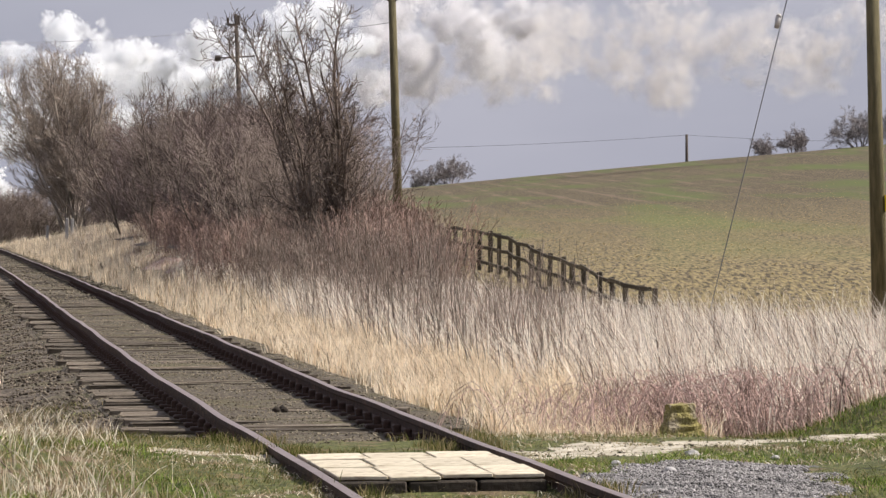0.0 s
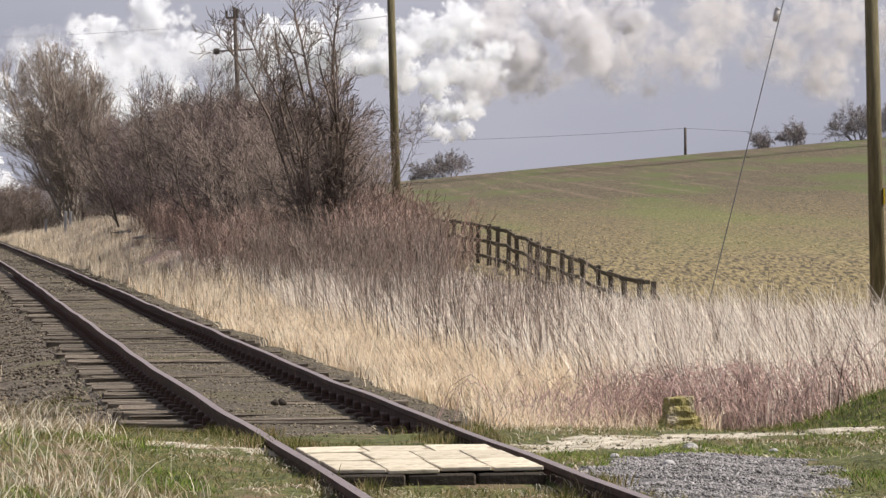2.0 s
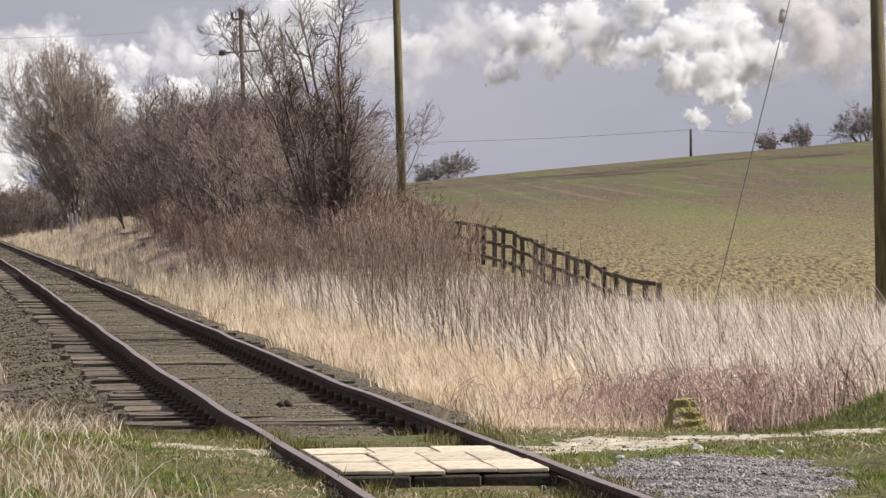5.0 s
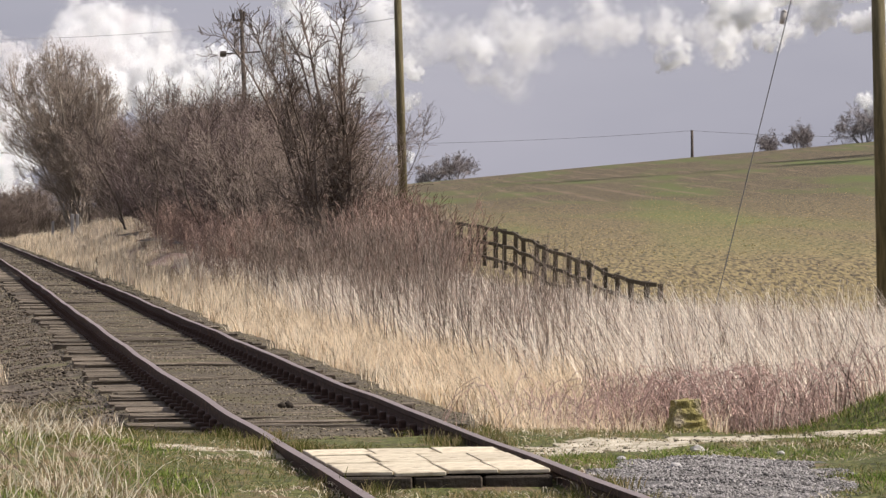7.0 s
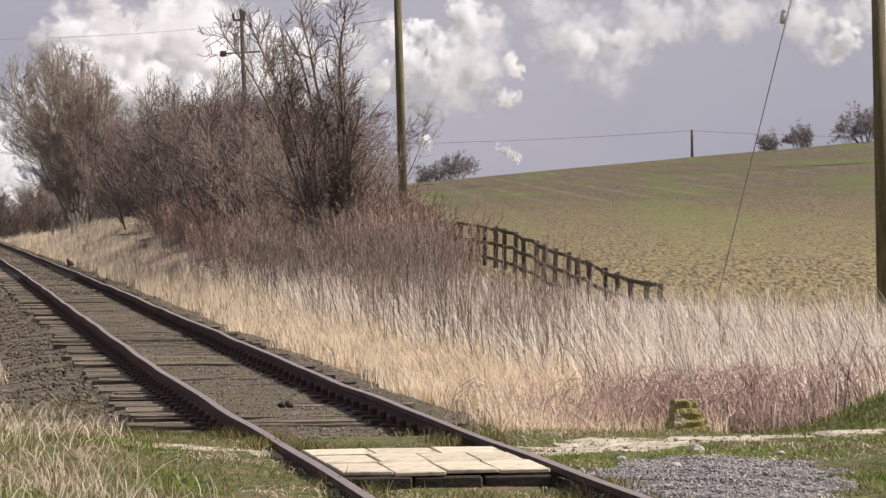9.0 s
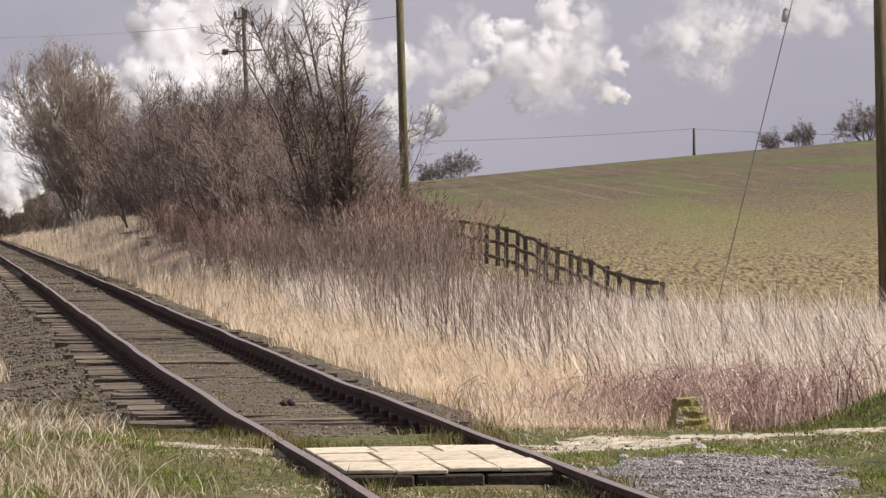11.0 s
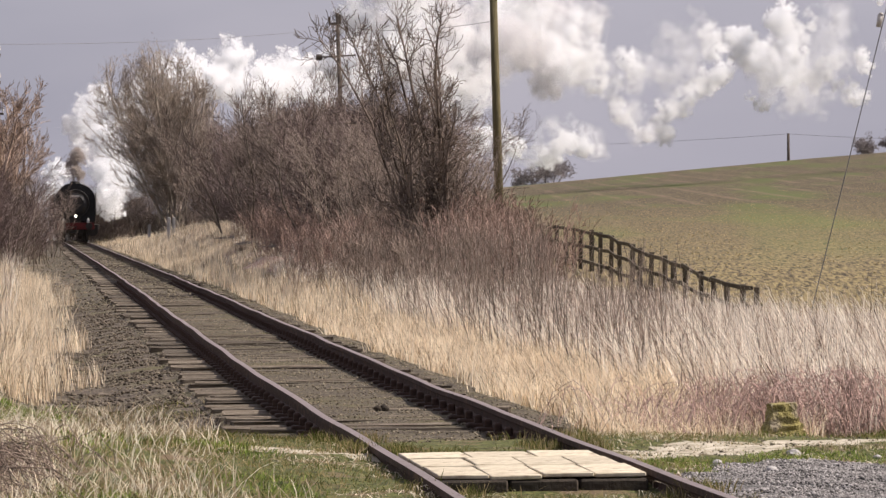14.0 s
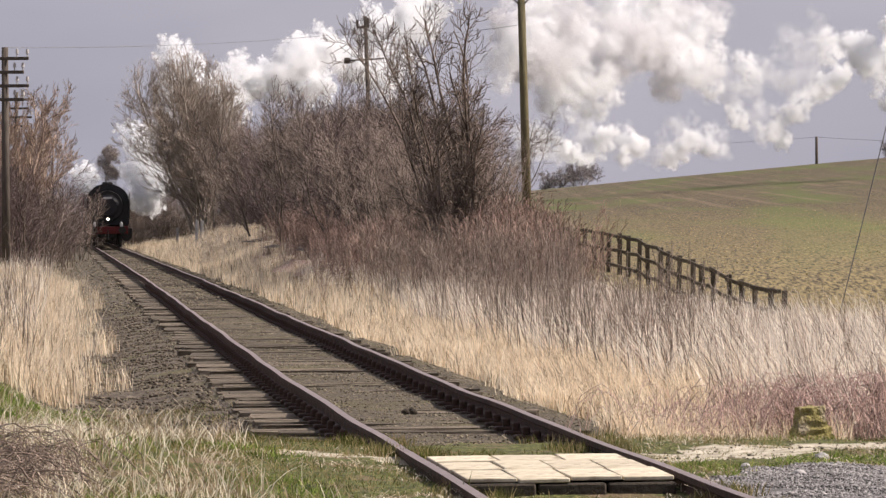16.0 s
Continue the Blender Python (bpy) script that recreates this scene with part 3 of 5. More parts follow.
# ---- trees and brush ----
def tubes(segs, sides=3):
    """Prisms for all branch pieces: rows of start, end, both radii."""
    s = np.asarray(segs, dtype=float)
    a, b, r0, r1 = s[:, 0:3], s[:, 3:6], s[:, 6:7], s[:, 7:8]
    d = b - a
    d /= np.maximum(np.linalg.norm(d, axis=1, keepdims=True), 1e-6)
    ref = np.where(np.abs(d[:, 2:3]) > 0.9, np.array([[1.0, 0, 0]]), np.array([[0, 0, 1.0]]))
    u = np.cross(d, ref)
    u /= np.maximum(np.linalg.norm(u, axis=1, keepdims=True), 1e-6)
    w = np.cross(d, u)
    ring0, ring1 = [], []
    for k in range(sides):
        c, t = math.cos(2 * math.pi * k / sides), math.sin(2 * math.pi * k / sides)
        ring0.append(a + (u * c + w * t) * r0)
        ring1.append(b + (u * c + w * t) * r1)
    v = np.stack(ring0 + ring1, 1).reshape(-1, 3)
    base = np.arange(len(s))[:, None] * 2 * sides
    tri = []
    for k in range(sides):
        n = (k + 1) % sides
        tri += [base + [k, n, sides + n], base + [k, sides + n, sides + k]]
    return v, np.concatenate(tri)


def ribbons(segs):
    """The finest twigs: slim two-triangle slips."""
    s = np.asarray(segs, dtype=float)
    a, b, r0, r1 = s[:, 0:3], s[:, 3:6], s[:, 6:7], s[:, 7:8]
    d = b - a
    side = np.stack([d[:, 2], 0.3 * d[:, 2], -d[:, 0] - 0.3 * d[:, 1]], -1) + 1e-6
    side /= np.linalg.norm(side, axis=1, keepdims=True)
    v = np.stack([a - side * r0, a + side * r0, b + side * r1, b - side * r1], 1).reshape(-1, 3)
    k = np.arange(len(s))[:, None] * 4
    return v, np.concatenate([k + [0, 1, 2], k + [0, 2, 3]])


def joined(*pieces):
    vs, ts, n = [], [], 0
    for v, t in pieces:
        vs.append(v), ts.append(t + n)
        n += len(v)
    return np.concatenate(vs), np.concatenate(ts)


def grow(rng, out, p, d, length, r, level, spec):
    """One branch and, from its length, the next finer ones. out: a list of pieces for each level."""
    steps = spec["steps"][level]
    seg = length / steps
    p, d = list(p), list(d)
    last = level == len(spec["steps"]) - 1
    kids = [] if last else sorted(rng.uniform(spec["bare"][level], 1.0) for _ in range(spec["kids"][level]))
    ki = 0
    for i in range(steps):
        f0, f1 = i / steps, (i + 1) / steps
        w = spec["wander"][level]
        d = [d[0] + rng.gauss(0, w), d[1] + rng.gauss(0, w), d[2] + rng.gauss(0, w) + spec["rise"][level]]
        m = math.sqrt(d[0] ** 2 + d[1] ** 2 + d[2] ** 2)
        d = [c / m for c in d]
        q = [p[k] + d[k] * seg for k in range(3)]
        ra, rb = max(r * (1 - 0.75 * f0), spec["fine"]), max(r * (1 - 0.75 * f1), spec["fine"])
        out[level].append((*p, *q, ra, rb))
        while ki < len(kids) and kids[ki] <= f1:
            t = (kids[ki] - f0) * steps
            s = [p[k] + (q[k] - p[k]) * t for k in range(3)]
            ang = radians(rng.gauss(spec["angle"][level], 10))
            while True:
                c = [rng.gauss(0, 1) for _ in range(3)]
                dot = sum(c[k] * d[k] for k in range(3))
                c = [c[k] - d[k] * dot for k in range(3)]
                m = math.sqrt(sum(x * x for x in c))
                if m > 0.2:
                    break
            e = [d[k] * math.cos(ang) + c[k] / m * math.sin(ang) for k in range(3)]
            grow(rng, out, s, e, length * spec["short"][level] * rng.uniform(0.6, 1.2) * (1.15 - 0.5 * kids[ki]), max(r * 0.42 * (1 - 0.5 * kids[ki]), spec["fine"]), level + 1, spec)
            ki += 1
        p = q


def tree(name, label, category, seed, stems, spec, bark, twig, m, group="", trunk_levels=1, dome=None):
    """stems: rows of start, direction, length, radius; dome: centre, half widths and ragged edge of the crown's outline."""
    rng = random.Random(seed)
    out = [[] for _ in spec["steps"]]
    for p, d, length, r in stems:
        grow(rng, out, p, d, length, r, 0, spec)
    if dome:
        (cx, cz), (rx, rz), rag = dome
        out = [[s for s in lv if ((s[3] - cx) / rx) ** 2 + (s[4] / rx) ** 2 + ((s[5] - cz) / rz) ** 2 < 1 + rag * rng.gauss(0, 1)] for lv in out]
    thing = tagged(new(name), label, category, group)
    thing.matrix_basis = m
    low = [s for lv in out[:trunk_levels] for s in lv]
    high = [s for lv in out[trunk_levels:-1] for s in lv]
    base = max(math.hypot(p[0], p[1]) for p, *_ in stems) + 0.1
    stool = [(0, 0, -0.35, 0, 0, -0.06, base, base * 0.6)]
    part("trunk", tri_mesh("trunk", *joined(tubes(low, 6), tubes(stool, 9)), bark, True), thing)
    part("crown", tri_mesh("crown", *joined(tubes(high, 3), ribbons(out[-1])), twig), thing, None, "bare winter twigs")
    return thing


def fan(rng, n, spread, length, r, root=0.3, up=1.0):
    """Stems that fan out of one stool."""
    rows = []
    for _ in range(n):
        a, s = rng.uniform(0, 6.283), spread * math.sqrt(rng.random())
        rows.append(((root * rng.gauss(0, 1), root * rng.gauss(0, 1), -0.1), (s * math.cos(a), s * math.sin(a), up), length * rng.uniform(0.75, 1.1), r * rng.uniform(0.6, 1.1)))
    return rows


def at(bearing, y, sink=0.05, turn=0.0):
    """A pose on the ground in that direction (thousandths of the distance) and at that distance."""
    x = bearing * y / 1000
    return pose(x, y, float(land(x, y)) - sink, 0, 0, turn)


GNARLED = dict(steps=(15, 9, 8), kids=(26, 9), bare=(0.08, 0.1), wander=(0.075, 0.2, 0.22), rise=(0.0, 0.06, 0.08),
               angle=(42, 44), short=(0.2, 0.62), fine=0.0058)
ASHEN = dict(steps=(10, 8, 6, 3), kids=(16, 11, 6), bare=(0.12, 0.12, 0.1), wander=(0.05, 0.07, 0.08, 0.08), rise=(0.03, 0.06, 0.06, 0.05),
             angle=(34, 30, 28), short=(0.38, 0.42, 0.5), fine=0.0074)
THICKET = dict(steps=(8, 6, 3), kids=(16, 13), bare=(0.05, 0.05), wander=(0.09, 0.12, 0.15), rise=(0.04, 0.07, 0.06),
               angle=(36, 36), short=(0.36, 0.46), fine=0.0058)
SCRUB = dict(steps=(5, 3, 2), kids=(6, 4), bare=(0.2, 0.15), wander=(0.07, 0.11, 0.14), rise=(0.05, 0.07, 0.05),
             angle=(26, 30), short=(0.42, 0.42), fine=0.0034)
ROUND = dict(steps=(6, 5, 4, 2), kids=(9, 8, 6), bare=(0.3, 0.2, 0.15), wander=(0.08, 0.15, 0.2, 0.2), rise=(0.01, 0.03, 0.03, 0.03),
             angle=(48, 45, 45), short=(0.8, 0.62, 0.55), fine=0.02)


def plant_trees():
    r = random.Random(21)
    # the gnarled hedge tree
    stems = [((0.42 - 0.06 * k, 0.1 * math.sin(5 * k), -0.1), (-0.10 - 0.015 * k, 0.1 * math.cos(3 * k), 1), (5.6, 4.4, 5.2, 3.6)[k % 4], 0.07 - 0.002 * k) for k in range(13)]
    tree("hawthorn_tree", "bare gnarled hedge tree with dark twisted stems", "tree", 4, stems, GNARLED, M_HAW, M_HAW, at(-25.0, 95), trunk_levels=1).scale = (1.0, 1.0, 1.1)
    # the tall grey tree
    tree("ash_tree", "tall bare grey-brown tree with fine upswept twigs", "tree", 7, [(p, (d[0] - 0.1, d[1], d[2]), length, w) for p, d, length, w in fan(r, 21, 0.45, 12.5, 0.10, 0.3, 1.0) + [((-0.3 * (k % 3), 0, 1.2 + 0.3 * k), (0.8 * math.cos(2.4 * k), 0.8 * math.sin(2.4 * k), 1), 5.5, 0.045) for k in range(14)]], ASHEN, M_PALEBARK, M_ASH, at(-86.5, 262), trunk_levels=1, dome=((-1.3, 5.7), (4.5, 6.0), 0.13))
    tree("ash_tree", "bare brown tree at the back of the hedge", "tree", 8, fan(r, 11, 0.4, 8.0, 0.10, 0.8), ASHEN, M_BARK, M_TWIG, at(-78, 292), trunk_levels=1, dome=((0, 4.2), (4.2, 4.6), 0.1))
    # hedge bushes between the two
    bushes = []
    for k in range(2):
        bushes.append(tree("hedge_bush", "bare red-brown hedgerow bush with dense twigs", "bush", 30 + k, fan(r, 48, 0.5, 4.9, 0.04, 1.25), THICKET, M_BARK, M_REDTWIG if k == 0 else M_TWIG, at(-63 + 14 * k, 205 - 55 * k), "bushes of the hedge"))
    spots = [(-66, 240, 1, 40, 1.24), (-61, 222, 0, 120, 1.2), (-57, 185, 0, 200, 1.14), (-54, 172, 1, 300, 1.1), (-45, 140, 0, 80, 0.98), (-41, 130, 1, 10, 0.9), (-37, 119, 0, 170, 0.85), (-34, 112, 1, 220, 0.72), (-29, 104, 1, 60, 0.6),
             (-77, 272, 1, 200, 0.5), (-82, 285, 0, 260, 0.5), (-70, 262, 0, 15, 0.75), (-66, 250, 1, 75, 0.65), (-64, 222, 1, 130, 0.65), (-58, 200, 0, 190, 0.6), (-51, 178, 1, 250, 0.6), (-46, 158, 0, 310, 0.55), (-40, 140, 1, 45, 0.5), (-34, 125, 0, 145, 0.5),
             (-69, 258, 0, 100, 1.1), (-62, 230, 1, 20, 1.15), (-59, 208, 0, 310, 1.1), (-55, 190, 1, 145, 1.1), (-51, 172, 0, 255, 1.05), (-47, 156, 1, 190, 1.0), (-43, 143, 0, 25, 0.92), (-38, 128, 1, 110, 0.85), (-33, 116, 0, 70, 0.75)]
    for b, y, k, a, s in spots:
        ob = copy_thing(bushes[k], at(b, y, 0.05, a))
        ob.scale = (s, s, 0.86 * s)
    # trees and scrub on the other side of the track
    for b, y, sz in ((-134.5, 180, 0.85), (-129, 220, 0.9)):
        tree("track_side_tree", "bare brown tree beside the railway", "tree", 50 + int(y), fan(r, 9, 0.4, 8.0 * sz, 0.13, 0.5), ASHEN, M_BROWN, M_BROWN, at(b, y))
    for b, y, k, a, sz in ((-131, 150, 1, 0, 0.65), (-125, 175, 0, 90, 0.6), (-122, 205, 1, 30, 0.65), (-136, 140, 0, 150, 0.75), (-122.5, 220, 0, 60, 0.5)):
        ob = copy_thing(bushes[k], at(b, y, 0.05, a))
        ob.scale = (sz, sz, sz)
        tagged(ob, "bare brown bush on the bank beside the line", group="bushes on the bank")
    # dark far hedge behind the bend
    for b, y, s in ((-104, 330, 0.75), (-101, 345, 0.75), (-107.5, 380, 0.85), (-97, 350, 0.8), (-112, 420, 0.95), (-93, 340, 0.9)):
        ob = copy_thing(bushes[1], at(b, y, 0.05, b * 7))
        ob.scale = (s * 1.3, s * 1.3, s)
        tagged(ob, "dark far hedge bush behind the line", group="far hedge")
    # scrub in front of the hedge
    scrub = [tree("scrub_bush", "low red-brown scrub of thin bare stems", "bush", 70 + k, fan(r, 72, 0.38, 1.3, 0.0085, 0.5), SCRUB, M_SCRUB if k else M_REDSCRUB, M_SCRUB if k else M_REDSCRUB, at(-50 + 8 * k, 105 - 12 * k), "scrub along the verge") for k in range(2)]
    for b, y, k, a, sz in ((-46, 100, 0, 170, 1.0), (-40, 96, 0, 10, 1.05), (-34, 86, 1, 250, 1.0), (-27, 84, 1, 90, 1.1), (-22, 80, 1, 300, 1.0), (-17, 84, 0, 200, 1.05), (-12, 86, 0, 30, 1.1), (-8, 92, 0, 130, 0.9),
                          (-14, 78, 1, 75, 1.05), (-9, 76, 0, 140, 0.95), (-5, 84, 0, 220, 0.9), (0, 81, 1, 20, 0.55),
                          (-55, 125, 0, 20, 1.2), (-12, 98, 0, 11, 1.3), (-19, 100, 1, 190, 1.3), (-61, 138, 0, 75, 1.0), (-58, 130, 0, 160, 0.95), (-53, 118, 0, 240, 0.9), (-49, 112, 0, 330, 0.95), (-44, 106, 0, 110, 0.9),
                          (-39, 103, 0, 205, 1.0), (-65, 150, 0, 290, 0.9), (-31, 98, 1, 35, 1.2), (-25, 96, 1, 265, 1.2), (-15, 94, 0, 155, 1.25), (-6, 100, 1, 215, 1.15)):
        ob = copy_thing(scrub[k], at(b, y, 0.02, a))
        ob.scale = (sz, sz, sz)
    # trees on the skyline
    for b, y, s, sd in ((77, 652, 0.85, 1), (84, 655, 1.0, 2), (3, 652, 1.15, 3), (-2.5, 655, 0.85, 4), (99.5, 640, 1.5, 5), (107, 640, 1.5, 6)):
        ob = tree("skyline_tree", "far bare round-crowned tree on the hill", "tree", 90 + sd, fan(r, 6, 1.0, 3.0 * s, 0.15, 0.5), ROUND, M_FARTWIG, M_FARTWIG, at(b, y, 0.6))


plant_trees()


# ---- grass ----
def sow():
    def edge_height(xs, ys, tall):
        """Low at the outer edge of the growth, full height further in."""
        o = xs - line_x(ys)
        return tall * (0.38 + 0.62 * np.minimum(ease(1.8, 3.4, o), ease(33.6, 36.5, ys))) * (1 + 0.18 * wave(xs, ys, 1.1, 0.5)) * (1 - 0.45 * ease(48, 70, ys) * ease(5.5, 8, o))

    def thorny(x, y):
        return (np.abs(x - 2.15) < 1.25) & (y < 36.4)

    def mound(x, y):
        return (x > 2.75 + 0.2 * wave(x, y, 2.0, 1.0)) & (y < 35.0 + 0.3 * wave(x, y, 1.5, 0.0))

    # straw along the line on the field side
    xs, ys = scatter(46000, 33.6, 75, lambda x, y, o, u: (o > 1.8 + 0.3 * wave(x, y, 0.9, 1) + 0.1) & (o < 3.5 + 0.4 * wave(x, y, 0.5, 3)) & (u < 1.1 - 0.12 * np.abs(o - 3)) & ~mound(x, y) & (~thorny(x, y) | (u < 0.35)), 1, 1.5, 1.5, 6)
    blades("straw_grass", xs, ys, edge_height(xs, ys, 0.64), 0.0088, 0.5, M_STRAW, "tall golden dead grass along the railway", "grass", tuft=12, wind=(-0.05, 0))
    xs, ys = scatter(30000, 75, 300, lambda x, y, o, u: (o > 2.0 + 0.4 * wave(x, y, 0.5, 1)) & (o < 4.6 + 0.6 * wave(x, y, 0.3, 2) + 1.5 * ease(120, 200, y)), 2, 1.4, 1.5, 7.5)
    blades("straw_grass", xs, ys, edge_height(xs, ys, 0.8), 0.013, 0.35, M_STRAW, "tall golden dead grass along the railway", "grass", tuft=10)
    # pale stems over the wide verge
    xs, ys = scatter(56000, 34.4, 80, lambda x, y, o, u: (o > 3.0 + 0.5 * wave(x, y, 0.7, 2)) & (o < 15) & (x < 0.115 * y + 1) & (y > 34.4 + 0.5 * wave(x, y, 1.1, 5)) & ~mound(x, y) & (~thorny(x, y) | (u < 0.55)), 3, 1.5, 3, 16)
    blades("dead_stems", xs, ys, edge_height(xs, ys, 0.98), 0.0098, 0.42, M_PALE, "pale dead stems and reeds of the wide verge", "grass", wind=(-0.16, 0.0), tuft=11, droop=0.1)
    xs, ys = scatter(18000, 75, 112, lambda x, y, o, u: (o > 4) & (o < 11), 4, 1.0, 4, 11)
    blades("dead_stems", xs, ys, 0.6, 0.012, 0.22, M_PALE, "pale dead stems and reeds of the wide verge", "grass", wind=(-0.1, 0.0), tuft=10)
    xs, ys = scatter(16000, 68, 118, lambda x, y, o, u: (o > 3.5) & (o < 8.5) & (x < 0.0) & (wave(x, y, 0.6, 2.2) > -0.5), 31, 1.0, 3.5, 8.5)
    blades("dead_stems", xs, ys, 0.95, 0.009, 0.22, M_PALE, "pale stems standing among the scrub", "grass", wind=(-0.08, 0.0), tuft=8)
    xs, ys = scatter(30000, 38, 80, lambda x, y, o, u: (o > 3.4 + 0.8 * wave(x, y, 0.5, 1)) & (o < 14) & (u < (y - 32) / 30) & (x < 0.032 * y) & (wave(x, y, 0.7, 0.6) > -0.6), 34, 1.2, 4, 15)
    blades("dead_stems", xs, ys, edge_height(xs, ys, 0.85), 0.0062, 0.25, M_RUST, "red-brown dead stems among the pale ones", "grass", wind=(-0.1, 0.0), tuft=8)
    xs, ys = scatter(28000, 96, 230, lambda x, y, o, u: (o > 3.2 + 0.5 * wave(x, y, 0.4, 1)) & (o < 10.5), 37, 1.0, 2.8, 10.5)
    blades("dead_stems", xs[:14000], ys[:14000], 0.55, 0.014, 0.35, M_PALE, "pale dead grass over the low bank", "grass", tuft=8, spread=0.12)
    blades("dead_stems", xs[14000:20000], ys[14000:20000], 0.6, 0.014, 0.35, M_RUST, "red-brown dead stems over the low bank", "grass", tuft=8, spread=0.12)
    blades("straw_grass", xs[20000:], ys[20000:], 0.6, 0.014, 0.35, M_STRAW, "golden dead grass over the low bank", "grass", tuft=8, spread=0.12)
    # red-brown stems before the fence
    xs, ys = scatter(12000, 80, 97, lambda x, y, o, u: (x > -1.2 + wave(x, y, 0.5, 0)) & (x < 7.5) & (wave(x, y, 0.9, 1.2) > -0.7), 32, 1.0, -2.5, 8.5, False)
    blades("dead_stems", xs, ys, 0.6, 0.008, 0.3, M_RUST, "red-brown dead stems before the fence", "grass", wind=(-0.06, 0.0), tuft=8)
    xs, ys = scatter(2600, 90, 98, lambda x, y, o, u: (x > 4.2) & (x < 6.9 + 0.4 * wave(x, y, 1.3, 0.5)), 38, 1.0, 4.0, 7.5, False)
    blades("dead_stems", xs, ys, 0.95, 0.009, 0.6, M_RUST, "dark red-brown tangle at the end of the fence", "grass", tuft=7, steps=3, droop=0.3)
    # the near side of the line
    xs, ys = scatter(50000, 39, 130, lambda x, y, o, u: (o < -2.7 + 0.5 * wave(x, y, 0.6, 2)) & (o > -9) & (y > bank_edge(x, y)), 5, 1.6, -9, -2.2)
    blades("straw_grass", xs, ys, 0.95 * (0.3 + 0.7 * np.minimum(ease(-2.6, -4.4, xs - line_x(ys)), ease(-1, 6, ys - bank_edge(xs, ys)))), 0.0085, 0.4, M_STRAW, "tall golden dead grass on the bank", "grass", tuft=12)
    xs, ys = scatter(9000, 60, 200, lambda x, y, o, u: (o < -3.4) & (o > -12), 6, 1.3, -12, -3.0)
    blades("dead_stems", xs, ys, 1.1, 0.014, 0.25, M_PALE, "thin brown dead stems on the bank", "grass")
    # rough turf at the crossing
    xs, ys = scatter(46000, 21, 42, lambda x, y, o, u: (o < -1.6 + 0.3 * wave(x, y, 1.5, 2)) & (u < 0.6 + 0.4 * (wave(x, y, 1.1, 0.3) > -0.2)), 7, 1.0, -7.0, -1.3)
    blades("green_grass", xs, ys, 0.10, 0.0055, 0.9, M_GREEN, "short green grass and moss by the crossing", "grass", tuft=6, spread=0.05)
    xs, ys = scatter(30000, 21, 42, lambda x, y, o, u: (o < -1.9 + 0.4 * wave(x, y, 1.2, 2)) & (wave(x, y, 1.6, 1.3) > -0.5) & (u < 0.35 + 0.65 * (o < -3)) & ((y < 34) | (u < 0.22)), 8, 1.0, -7.5, -1.5)
    blades("bleached_grass", xs, ys, 0.25 * (1 + 0.5 * wave(xs, ys, 1.3, 0.6)).clip(0.35, 2), 0.0066, 0.75, M_BLEACH, "bleached tangled dry grass by the crossing", "grass", droop=0.3, tuft=5, steps=3, spread=0.11)
    xs, ys = scatter(48000, 20, 34, lambda x, y, o, u: ((np.abs(o) > 0.85) | (y < 25.7) | ((y > 28.6) & (y < 31.0))) & (np.abs(np.abs(o) - 0.74) > 0.06) & ~((o > 0.8) & (np.abs(y - 29.2 - 0.85 * (x - 0.64)) < 0.85 - 0.17 * np.clip(x - 1.0, 0, 2.2))) & ~heap(x, y, o) & (wave(x, y, 1.9, 2.6) > -0.45), 9, 1.0, -2.2, 5)
    blades("green_grass", xs, ys, 0.075 * (1 + 0.6 * wave(xs, ys, 2.1, 0.4)).clip(0.3, 2), 0.005, 1.0, M_GREEN, "mossy short grass around the crossing", "grass", tuft=6, spread=0.05)
    xs, ys = scatter(9000, 20, 33, lambda x, y, o, u: ((np.abs(o) > 0.8) | (y < 25.7)) & ~((o > 0.8) & (np.abs(y - 29.2 - 0.85 * (x - 0.64)) < 0.9)) & ~heap(x, y, o) & (wave(x, y, 1.4, 0.9) > -0.2), 15, 1.0, -2.2, 5)
    blades("bleached_grass", xs, ys, 0.12, 0.006, 1.2, M_BLEACH, "dry straw lying in the turf", "grass", droop=0.6, tuft=5, steps=3)
    xs, ys = scatter(2600, 24, 33, lambda x, y, o, u: (np.abs(np.abs(o) - 0.74) < 0.28) & (np.abs(np.abs(o) - 0.74) > 0.05) & ((y > 29.0) | (y < 25.5)) & (wave(x, y, 2.4, 0.9) > 0.1), 16, 1.0, -1.2, 1.2)
    blades("green_grass", xs, ys, 0.15, 0.006, 0.5, M_GREEN, "green tufts growing against the rails", "grass", tuft=9, spread=0.04)
    xs, ys = scatter(7000, 33.0, 37.5, lambda x, y, o, u: (o > 1.9) & (x < 6) & (u < 0.6) & (y < 34.6 + 0.4 * x), 10, 1.0, 1.8, 9)
    blades("green_grass", xs, ys, 0.14, 0.006, 0.6, M_GREEN, "green grass under the dead stems", "grass", tuft=6)
    for seed, y0, y1, o0, o1, n in ((21, 22, 40, -7.0, -1.5, 34000), (25, 32, 49, -7.0, -2.7, 46000), (22, 22, 33, 0.9, 5.5, 13000), (23, 31.5, 36, 3.4, 8, 12000), (24, 38, 46, -7, -2.5, 6000)):
        xs, ys = scatter(n, y0, y1, lambda x, y, o, u: (wave(x, y, 1.25, 0.2 + seed) > (-0.6 if seed in (23, 25) else 0.1)) & ~heap(x, y, o) & ((seed != 25) | (y < bank_edge(x, y) + 0.6)) & ~((o > 0.8) & (np.abs(y - 29.2 - 0.85 * (x - 0.64)) < 0.9)), seed, 1.0, o0, o1)
